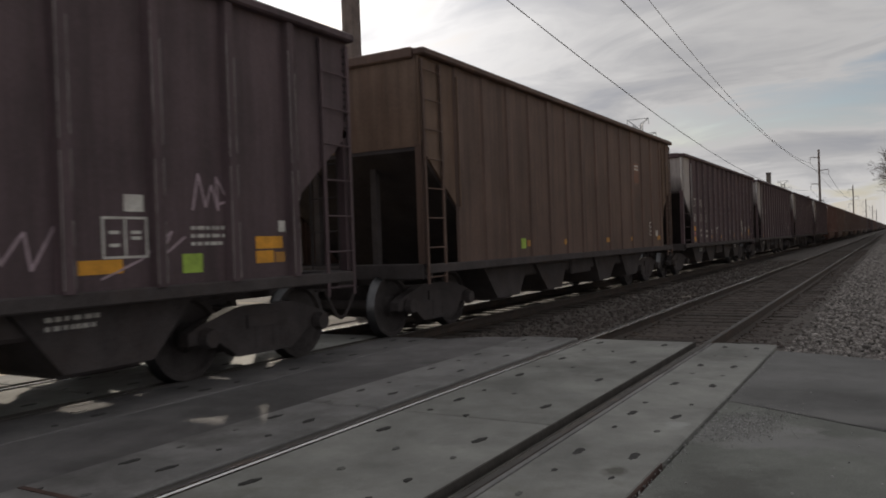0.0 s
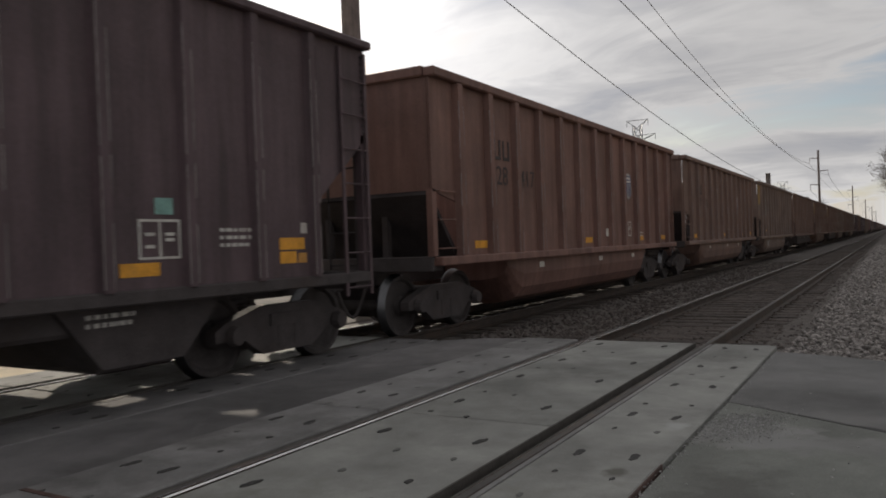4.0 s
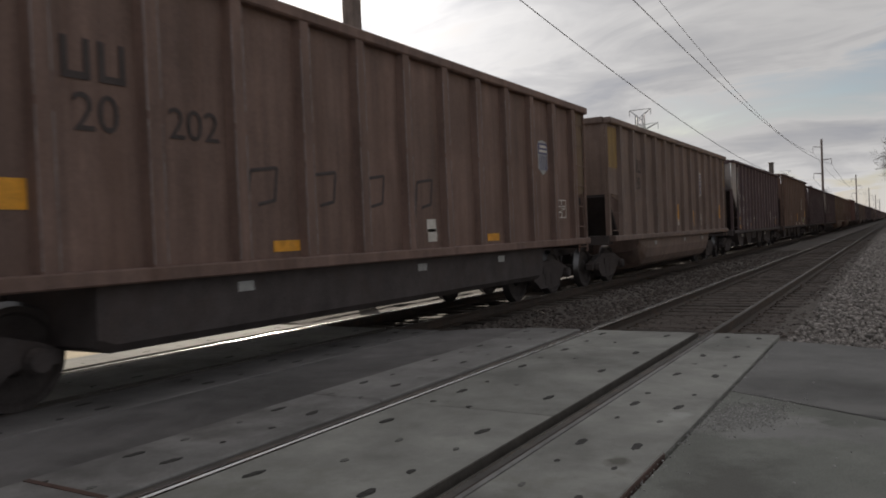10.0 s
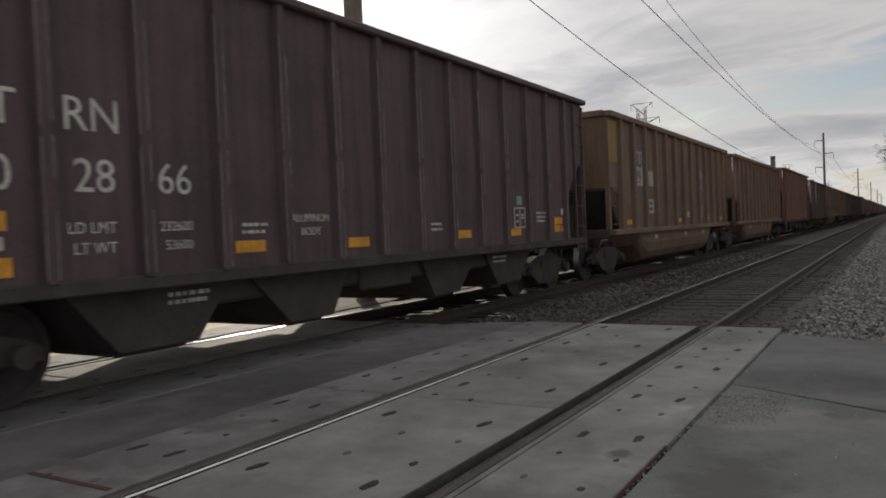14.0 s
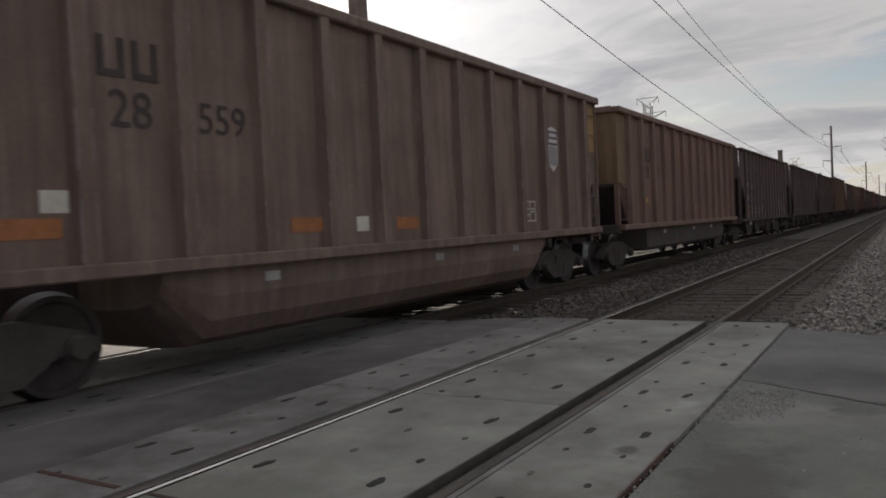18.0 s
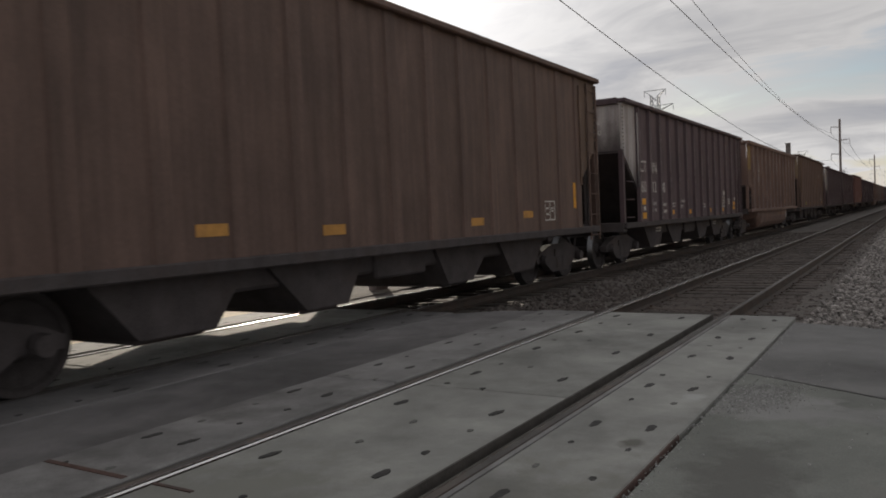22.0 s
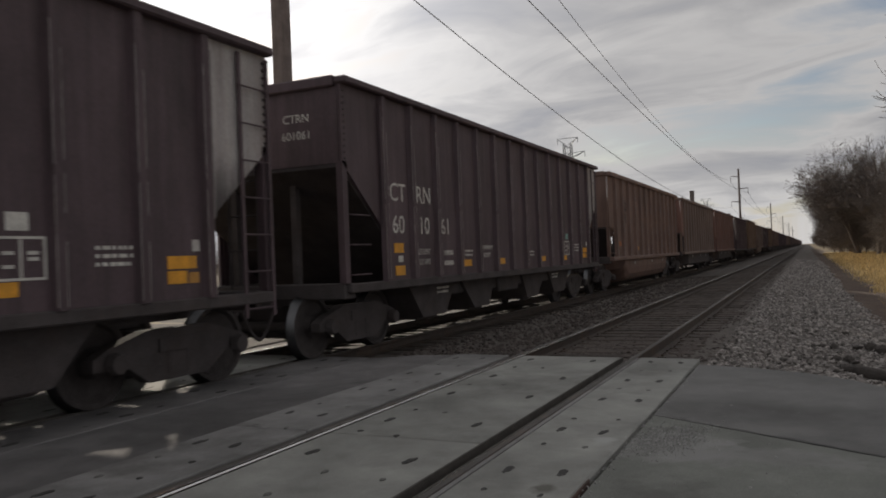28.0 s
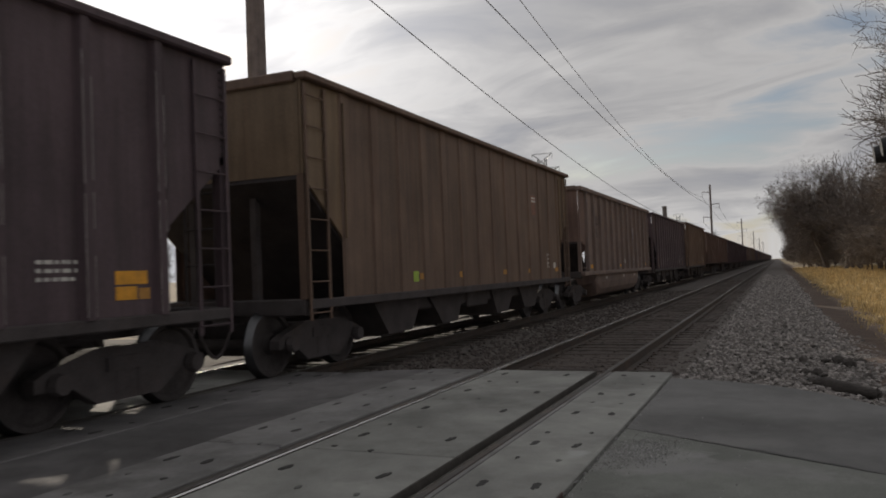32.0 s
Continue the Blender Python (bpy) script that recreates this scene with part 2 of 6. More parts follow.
M["rail_head"] = material("dull_rail_head", (0.10, 0.094, 0.089), 0.75, spec=0.2, metal=0.1, dark=0.75, scale=5, bump=0.05, stain=(0.20, 0.15, 0.12))
M["crib"] = material("sooty_crib_stone", (0.10, 0.084, 0.076), 0.9, dark=0.6, scale=14, bump=0.4, island=0.5)
M["tie"] = material("weathered_tie_wood", (0.068, 0.054, 0.046), 0.9, scale=5, bump=0.6, bump_scale=30, obj_random=0.35, stain=(0.11, 0.088, 0.072))
M["ballast"] = material("crushed_granite", (0.115, 0.10, 0.09), 0.9, dark=0.45, light=1.5, scale=9, bump=1.0, bump_scale=26, stain=(0.11, 0.09, 0.08))
M["stone"] = material("ballast_stone", (0.275, 0.252, 0.236), 0.88, dark=0.6, scale=24, bump=0.6, bump_scale=60, island=0.6)
M["gravel"] = material("fine_grey_gravel", (0.33, 0.325, 0.315), 0.9, dark=0.7, scale=20, bump=0.2, island=0.35)
M["rust_edge"] = material("rusty_red_edge", (0.115, 0.068, 0.056), 0.8, dark=0.5, scale=4, bump=0.3, stain=(0.06, 0.05, 0.045), stain_amount=0.9)
M["dirt"] = material("winter_ground", (0.22, 0.17, 0.10), 0.95, dark=0.6, scale=0.4, bump=0.5, bump_scale=12, stain=(0.10, 0.085, 0.06))
M["grass"] = material("dry_golden_grass", (0.55, 0.42, 0.215), 0.9, dark=0.7, light=1.2, scale=0.6, bump=0, island=0.35)
M["timber"] = material("rotten_timber", (0.075, 0.066, 0.06), 0.95, scale=7, bump=0.8, bump_scale=25, stain=(0.035, 0.03, 0.027))
M["fouled"] = material("fouled_brown_crib_fill", (0.085, 0.070, 0.062), 0.95, dark=0.55, light=1.4, scale=7, bump=0.9, bump_scale=40, stain=(0.13, 0.11, 0.095))
M["bark"] = material("grey_brown_bark", (0.12, 0.098, 0.088), 0.92, scale=6, bump=0.5, bump_scale=20)
M["twig"] = material("bare_twigs", (0.16, 0.135, 0.122), 0.9, scale=2, bump=0, island=0.3)
M["pole"] = material("weathered_pole", (0.20, 0.165, 0.155), 0.85, scale=3, streak=0.4, bump=0.3)
M["post"] = material("grey_post", (0.19, 0.17, 0.16), 0.85, scale=3, streak=0.3)
M["steel"] = material("galvanised_steel", (0.30, 0.31, 0.32), 0.5, metal=0.7, scale=4, bump=0.05)
M["wire"] = material("dark_wire", (0.09, 0.09, 0.10), 0.6, scale=1, bump=0)
M["black"] = material("black_paint", (0.02, 0.02, 0.021), 0.6, scale=4)
M["white"] = material("white_paint", (0.72, 0.70, 0.66), 0.7, scale=3, stain=(0.4, 0.36, 0.3))
M["red"] = material("red_reflective", (0.55, 0.05, 0.04), 0.5, scale=3)


# ---- mesh helpers ----
def part(name, bm, mat, parent, label="", smooth=False):
    """Link a bmesh (or a ready mesh) as one mesh object under a thing or part."""
    if isinstance(bm, bmesh.types.BMesh):
        me = bpy.data.meshes.new(name)
        bm.to_mesh(me)
        bm.free()
    else:
        me = bm
    if mat is not None and not me.materials:
        me.materials.append(M[mat])
    if smooth:
        for p in me.polygons:
            p.use_smooth = True
    ob = new(name, me)
    if parent is not None:
        ob.parent = parent
    if label:
        ob["label"] = label
    return ob


def box(bm, x0, x1, y0, y1, z0, z1, bevel=0.0):
    m = Matrix.Translation(((x0 + x1) / 2, (y0 + y1) / 2, (z0 + z1) / 2)) @ Matrix.Diagonal((x1 - x0, y1 - y0, z1 - z0, 1))
    vs = bmesh.ops.create_cube(bm, size=1, matrix=m)["verts"]
    if bevel:
        es = list({e for v in vs for e in v.link_edges})
        bmesh.ops.bevel(bm, geom=es, offset=bevel, segments=1, affect="EDGES")
    return bm


def boxes(*rows, bevel=0.0):
    bm = bmesh.new()
    for r in rows:
        box(bm, *r, bevel=bevel)
    return bm


def prism(bm, outline, axis, a, b):
    """A closed outline in the two other axes, drawn out along one axis from a to b."""
    def at(p, w):
        return {"x": (w, p[0], p[1]), "y": (p[0], w, p[1]), "z": (p[0], p[1], w)}[axis]
    lo = [bm.verts.new(at(p, a)) for p in outline]
    hi = [bm.verts.new(at(p, b)) for p in outline]
    n = len(outline)
    fs = [bm.faces.new(lo), bm.faces.new(hi[::-1])]
    for i in range(n):
        fs.append(bm.faces.new((lo[i], hi[i], hi[(i + 1) % n], lo[(i + 1) % n])))
    bmesh.ops.recalc_face_normals(bm, faces=fs)
    return bm


def tube(bm, p, q, r0, r1=None, seg=8):
    p, q = Vector(p), Vector(q)
    r1 = r0 if r1 is None else r1
    d = q - p
    m = Matrix.Translation((p + q) / 2) @ d.to_track_quat("Z", "Y").to_matrix().to_4x4()
    bmesh.ops.create_cone(bm, cap_ends=True, segments=seg, radius1=r0, radius2=r1, depth=d.length, matrix=m)
    return bm


def mesh_of(name, verts, faces, mat):
    me = bpy.data.meshes.new(name)
    me.from_pydata(verts, [], faces)
    me.materials.append(M[mat])
    return me


def thing(name, label, category, group="", kind=""):
    return tagged(new(name), label, category, group, kind)


# ---- the line of things in numbers ----
TRACK_1, TRACK_2 = -2.828, -7.27          # centre lines of the near and the far track
HALF_GAUGE = 0.775
CROSS_END = 9.97                           # where the crossing panels stop
GROUND_Z = -0.50


# ---- ground ----
def build_ground():
    bm = bmesh.new()
    bmesh.ops.create_grid(bm, x_segments=40, y_segments=40, size=2600, matrix=Matrix.Translation((0, 1200, GROUND_Z)))
    tagged(part("ground", bm, "dirt", None), "brown winter ground with dry grass", "ground", kind="structure")


def build_ballast():
    """Two beds of broken stone with a shoulder, on both sides of the crossing."""
    prof = [(-13.2, -0.52), (-11.6, -0.22), (-9.2, -0.19), (-6.0, -0.19), (-5.0, -0.24), (-4.5, -0.20), (-1.2, -0.185), (-0.7, -0.20), (0.4, -0.27), (1.3, -0.42), (2.0, -0.52)]
    for a, b, step in ((8.6, 46.0, 0.35), (46.0, 1500.0, 60.0), (-60.0, -8.0, 4.0)):
        ys = np.arange(a, b + 0.01, step)
        xs = []
        for (x0, z0), (x1, z1) in zip(prof, prof[1:]):
            n = max(1, int((x1 - x0) / (0.3 if step < 1 else 1.2)))
            xs += [(x0 + (x1 - x0) * i / n, z0 + (z1 - z0) * i / n) for i in range(n)]
        xs.append(prof[-1])
        verts = [(x, y, z + (noise.noise((x * 1.7, y * 1.7, 0)) * 0.03 if step < 1 else 0)) for y in ys for x, z in xs]
        w = len(xs)
        faces = [(j * w + i, j * w + i + 1, (j + 1) * w + i + 1, (j + 1) * w + i) for j in range(len(ys) - 1) for i in range(w - 1)]
        me = mesh_of("ballast_bed", verts, faces, "ballast")
        tagged(new("ballast_bed", me), "grey crushed stone ballast bed under two tracks", "ballast", kind="structure")


def rock_mesh(name, spots, seed, mat="stone"):
    """Broken stones joined in one mesh: (x, y, z, size)."""
    rnd = np.random.RandomState(seed)
    bm = bmesh.new()
    bmesh.ops.create_icosphere(bm, subdivisions=1, radius=1)
    base = np.array([v.co for v in bm.verts])
    tri = np.array([[v.index for v in f.verts] for f in bm.faces])
    bm.free()
    vs, fs = [], []
    for i, (x, y, z, s) in enumerate(spots):
        k = base * (1 + rnd.uniform(-0.32, 0.22, (len(base), 1)))
        k = k * rnd.uniform(0.65, 1.25, 3) * s
        a = rnd.uniform(0, 6.28)
        c, q = math.cos(a), math.sin(a)
        k = k @ np.array([[c, q, 0], [-q, c, 0], [0, 0, 0.8]])
        vs.append(k + (x, y, z))
        fs.append(tri + i * len(base))
    return mesh_of(name, np.concatenate(vs).tolist(), np.concatenate(fs).tolist(), mat)


def build_stones():
    rnd = random.Random(11)
    near, mid, tracks = [], [], []
    for _ in range(19000):
        y = 8.2 + (rnd.random() ** 2.0) * 72
        x = rnd.uniform(-1.25, 1.9)
        if y < np.interp(x, [-1.2, -0.6, -0.07, 0.35, 0.6, 0.86, 2.0], [9.6, 9.45, 9.2, 8.8, 8.5, 8.05, 7.3]) + 0.03:
            continue
        if x > np.interp(y, [14, 18, 21, 26], [1.75, 1.7, 1.32, 1.15]) + 0.35 * noise.noise((x * 2, y * 0.9, 3)):
            continue
        z = np.interp(x, [-1.2, -0.7, 0.4, 1.3, 2.0], [-0.185, -0.20, -0.27, -0.42, -0.52])
        near.append((x, y, z + 0.012, rnd.uniform(0.017, 0.044) * (1 + max(0, y - 30) * 0.012) * (1 + (rnd.random() > 0.97) * 0.6)))
    for _ in range(4200):
        y = 9.9 + (rnd.random() ** 1.7) * 34
        x = rnd.uniform(-6.1, -4.2)
        mid.append((x, y, np.interp(x, [-6, -5, -4.5], [-0.19, -0.24, -0.20]) + 0.01, rnd.uniform(0.02, 0.045)))
    for _ in range(4500):
        y = 10.1 + (rnd.random() ** 1.7) * 45
        x = rnd.uniform(-4.25, -1.3)
        tracks.append((x, y, -0.186, rnd.uniform(0.02, 0.042)))
    vs, fs = [], []
    for j, y in enumerate(np.arange(10.0, 130.0, 0.4)):
        for i in range(13):
            x = TRACK_1 - 1.45 + i * 2.9 / 12
            vs.append((x, float(y), -0.180 + 0.016 * noise.noise((x * 3.1, y * 2.3, 4)) - (0.03 if i in (0, 12) else 0)))
        if j:
            b = (j - 1) * 13
            fs += [(b + i, b + i + 1, b + i + 14, b + i + 13) for i in range(12)]
    tagged(new("crib_fill", mesh_of("crib_fill", vs, fs, "fouled")), "fouled brown fine stone filled between the ties", "ballast", kind="structure")
    for name, spots, sd, lab in (("shoulder_stones", near, 1, "loose grey and pinkish ballast stones on the shoulder"), ("ballast_stones", mid, 2, "grey ballast stones between the two tracks"), ("crib_stones", tracks, 3, "dark grey ballast stones between the ties")):
        tagged(new(name, rock_mesh(name, spots, sd, "stone" if name == "shoulder_stones" else "crib")), lab, "stones", kind="stuff")


# ---- tracks ----
RAIL = [(-0.075, -0.172), (0.075, -0.172), (0.075, -0.158), (0.014, -0.135), (0.010, -0.055), (0.036, -0.038), (0.036, -0.008), (0.028, 0.0), (-0.028, 0.0), (-0.036, -0.008), (-0.036, -0.038), (-0.010, -0.055), (-0.014, -0.135), (-0.075, -0.158)]


# (track, offset of the rail's centre); the running surface and gauge corner are polished
RAILS = ((TRACK_1, -0.812), (TRACK_1, 0.775), (TRACK_2, -0.775), (TRACK_2, 0.775))


def build_rails():
    for cx, off in RAILS:
        s = 1 if off > 0 else -1
        prof = [(s * p[0], p[1]) for p in RAIL]
        bm = bmesh.new()
        prism(bm, [(cx + off + a, z) for a, z in prof], "y", -120, 1600)
        ob = part("rail", bm, "rail_side", None)
        tagged(ob, "rusty steel rail with a polished gauge corner" if cx == TRACK_1 else "steel rail under the moving train", "rail", "rails", "structure")
        bm = bmesh.new()
        g = -s                                   # the gauge side
        prism(bm, [(cx + off + g * a, z) for a, z in ((0.020, 0.0022), (0.027, 0.0012), (0.037, -0.010), (0.0405, -0.020), (0.032, -0.020), (0.022, -0.006))], "y", -120, 1600)
        part("running_band", bm, "rail_top", ob, "polished running band")
        part("rail_head", boxes((cx + off - 0.030, cx + off + 0.030, -120, 1600, -0.004, 0.0008)), "rail_head", ob, "dull worn rail head")


def build_ties():
    rnd = random.Random(5)
    bms = []
    for i in range(3):
        bm = boxes((-1.3, 1.3, -0.115, 0.115, -0.36, -0.168), bevel=0.012)
        for v in bm.verts:
            v.co += Vector((rnd.uniform(-0.012, 0.012), rnd.uniform(-0.008, 0.008), rnd.uniform(-0.006, 0.006)))
        me = bpy.data.meshes.new("tie")
        bm.to_mesh(me)
        bm.free()
        bms.append(me)
    plate = boxes((-0.18, 0.18, -0.09, 0.09, -0.169, -0.158), (-0.13, -0.10, -0.05, -0.02, -0.158, -0.135), (0.10, 0.13, 0.02, 0.05, -0.158, -0.135))
    pme = bpy.data.meshes.new("tie_plate")
    plate.to_mesh(pme)
    plate.free()
    for cx, ys, lab in ((TRACK_1, np.arange(10.25, 62, 0.53), "weathered dark wooden crosstie in ballast"), (TRACK_2, np.arange(10.1, 40, 0.53), "dark wooden crosstie under the train")):
        for y in ys:
            t = part("tie", rnd.choice(bms), "tie", None)
            t.matrix_basis = pose(cx + rnd.uniform(-0.04, 0.04), float(y) + rnd.uniform(-0.03, 0.03), rnd.uniform(-0.006, 0.004), 0, 0, rnd.uniform(-0.8, 0.8))
            tagged(t, lab, "crosstie", "crossties")
            if cx == TRACK_1 and y < 32:
                for c, off in RAILS[:2]:
                    p = part("tie_plate", pme, "rail_side", t)
                    p.location = (off, 0, 0)
    vs, fs = [], []
    for cx in (TRACK_1, TRACK_2):
        for y in np.arange(62 if cx == TRACK_1 else 40, 420, 0.53):
            b = len(vs)
            vs += [(cx + a, y + q, -0.166) for a, q in ((-1.3, -0.115), (1.3, -0.115), (1.3, 0.115), (-1.3, 0.115))]
            fs.append((b, b + 1, b + 2, b + 3))
    tagged(new("far_ties", mesh_of("far_ties", vs, fs, "tie")), "distant dark crossties along both tracks", "crosstie", kind="stuff")


# ---- the crossing ----
def slot_mesh(length, width, seed):
    """A worn bolt recess: an uneven oval."""
    rnd = random.Random(seed)
    bm = bmesh.new()
    pts = []
    for i in range(16):
        a = math.pi * 2 * i / 16
        f = rnd.uniform(0.74, 1.12)
        pts.append((width / 2 * f * math.cos(a), length / 2 * f * math.sin(a)))
    prism(bm, pts, "z", -0.02, 0.0025)
    me = bpy.data.meshes.new("bolt_recess")
    bm.to_mesh(me)
    bm.free()
    return me


def build_crossing():
    rnd = random.Random(8)
    root = thing("level_crossing", "pale concrete crossing panels with dark bolt recesses between the rails", "level crossing", kind="structure")
    big, small = [slot_mesh(0.17, 0.062, k) for k in range(4)], [slot_mesh(0.08, 0.052, k) for k in range(9, 13)]
    bolts = (9.58, 8.22, 7.10, 5.81, 4.67, 3.28, 2.1, 0.95, -0.3, -1.5, -2.7, -3.9)
    mids = (8.9, 7.65, 6.25, 5.32, 4.22, 3.72, 2.7, 1.5, 0.4)
    joints = (CROSS_END, 5.25, 0.55, -4.2)
    field_joints = (CROSS_END, 0.55, -4.2)
    tracks = ((TRACK_1, 0.0), (TRACK_2, -0.5))
    for cx, dy in tracks:
        spans = [(cx - 0.712 if cx == TRACK_1 else cx - 0.655, cx + 0.625, (-0.478, -0.11, 0.345)), (cx + 0.855, cx + 1.582, (1.06, 1.388)), (cx - 1.70, cx - 0.925, (-1.17, -1.54))]
        for x0, x1, rows in spans:
            for y1, y0 in zip(*((joints, joints[1:]) if x0 < cx else (field_joints, field_joints[1:]))):
                bm = boxes((x0, x1, y0 + dy + 0.008, y1 + dy - 0.008, -0.16, rnd.uniform(-0.004, 0.002)), bevel=0.012)
                pan = part("concrete_panel", bm, "panel" if cx == TRACK_1 and x0 > cx - 1 else "panel_dirty" if cx == TRACK_1 else "asphalt" if x0 > cx else "panel", root)
                for r in rows:
                    for ys, me, jit in ((bolts, big, 0.02), (mids, small, 0.05)):
                        if me is small and rnd.random() < 0.12:
                            continue
                        for y in ys:
                            if y0 + 0.06 < y < y1 - 0.06 and not (me is big and abs(r + 0.11) < 0.02):
                                h = part("bolt_recess", rnd.choice(me), "hole", pan)
                                if me is small and rnd.random() < 0.45:
                                    h.material_slots[0].link = "OBJECT"
                                    h.material_slots[0].material = M["faint"]
                                if me is small:
                                    h.scale = (rnd.uniform(0.6, 1.0), rnd.uniform(0.6, 1.05), 1)
                                h.location = (cx + r + rnd.uniform(-jit, jit) * 0.7, y + dy + rnd.uniform(-jit, jit), 0)
                                h.rotation_euler = (0, 0, rnd.uniform(-0.15, 0.15))
        if cx == TRACK_1:
            part("joint_bar", boxes((cx - 1.68, cx - 0.94, 2.625, 2.665, -0.02, 0.003)), "rust_edge", root, "rusty steel bar across the joint")
            part("joint_bar", boxes((cx - 0.70, cx - 0.40, 2.640, 2.665, -0.02, 0.003)), "rust_edge", root, "rusty steel bar across the joint")
            part("edge_angle", boxes((cx + 1.5835, cx + 1.592, -4.2, 4.6, -0.1, -0.001)), "rust_edge", root, "rusty red steel edge angle")
        part("edge_strip", boxes((cx + 0.620, cx + 0.634, -4.2 + dy, CROSS_END + dy - 0.01, -0.16, 0.0035)), "rubber", root, "dark rubber edge of the gauge panel")
        for rx in [c + off for c, off in RAILS if c == cx]:
            out = 1 if rx > cx else -1
            wide = 0.074 if out > 0 else 0.112
            a, b = sorted((rx + out * 0.043, rx + out * wide))
            if out > 0:
                a, b = rx + 0.0385, rx + 0.074
            part("field_filler", boxes((a, b, -4.2 + dy, CROSS_END + dy - 0.02, -0.16, -0.003 if out > 0 else -0.022)), ("panel_dirty" if cx == TRACK_1 else "asphalt") if out > 0 else "rubber", root)
            a, b = sorted((rx - out * 0.040, rx - out * 0.10))
            part("flangeway_filler", boxes((a, b, -4.2 + dy, CROSS_END + dy - 0.02, -0.16, -0.034)), "rubber", root)
    return root


def slab(name, outline, z0, z1, mat, label):
    bm = bmesh.new()
    prism(bm, outline, "z", z0, z1)
    tagged(part(name, bm, mat, None), label, "road", kind="structure")


def build_road():
    # far edge of the road runs askew to the tracks
    slab("road_near", [(-1.215, -9), (14, -9), (14, -2.21), (-1.215, 6.62)], -0.3, -0.022, "road", "worn grey concrete road beside the crossing")
    slab("road_apron", [(-1.215, 6.6225), (14, -2.2075), (14, -1.2), (0.86, 8.02), (0.35, 8.77), (-0.07, 9.16), (-0.61, 9.43), (-1.215, 9.6)], -0.3, -0.019, "apron", "dark patched asphalt apron with cracks beside the track")
    slab("road_between", [(-5.685, -9), (-4.531, -9), (-4.531, CROSS_END - 0.02), (-5.1, 9.85), (-5.685, 9.4)], -0.3, -0.012, "asphalt", "dusty dark asphalt between the two tracks")
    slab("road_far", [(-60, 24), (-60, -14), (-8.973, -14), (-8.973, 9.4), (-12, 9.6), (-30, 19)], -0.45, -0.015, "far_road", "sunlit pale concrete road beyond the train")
    # cracks and a spill of gravel in the near slab
    rnd = random.Random(3)
    root = thing("road_cracks", "thin dark cracks in the concrete road", "cracks", kind="structure")
    for p, q in (((-1.05, 6.55), (0.40, 5.68)), ((-0.2, 6.08), (0.6, 5.55)), ((0.1, 4.4), (1.5, 3.6))):
        n = 14
        vs, fs = [], []
        for i in range(n + 1):
            f = i / n
            x = p[0] + (q[0] - p[0]) * f + rnd.uniform(-0.012, 0.012)
            y = p[1] + (q[1] - p[1]) * f + rnd.uniform(-0.015, 0.015)
            w = 0.005 * math.sin(math.pi * min(1, f * 0.9 + 0.1)) + 0.002
            vs += [(x, y - w, -0.0155), (x, y + w, -0.0155)]
            if i:
                b = 2 * i
                fs.append((b - 2, b, b + 1, b - 1))
        ob = part("crack", mesh_of("crack", vs, fs, "hole"), None, root)
    spots = []
    for _ in range(2600):
        a = rnd.gauss(0, 1)
        b = rnd.gauss(0, 1)
        x, y = -0.98 + 0.10 * a + 0.09 * b, 5.80 + 0.20 * b - 0.09 * a
        if x > -1.23:
            spots.append((x, y, -0.016, rnd.uniform(0.0025, 0.0065)))
    for _ in range(45):
        spots.append((rnd.uniform(-1.24, 1.8), rnd.uniform(3, 7.5), -0.02, rnd.uniform(0.004, 0.010)))
    for _ in range(420):
        spots.append((-1.235 + abs(rnd.gauss(0, 0.035)), rnd.uniform(2.5, 9.4), -0.019, rnd.uniform(0.003, 0.008)))
    tagged(new("gravel_spill", rock_mesh("gravel_spill", spots, 9, "gravel")), "small pale gravel spilled on the road", "gravel", kind="stuff")


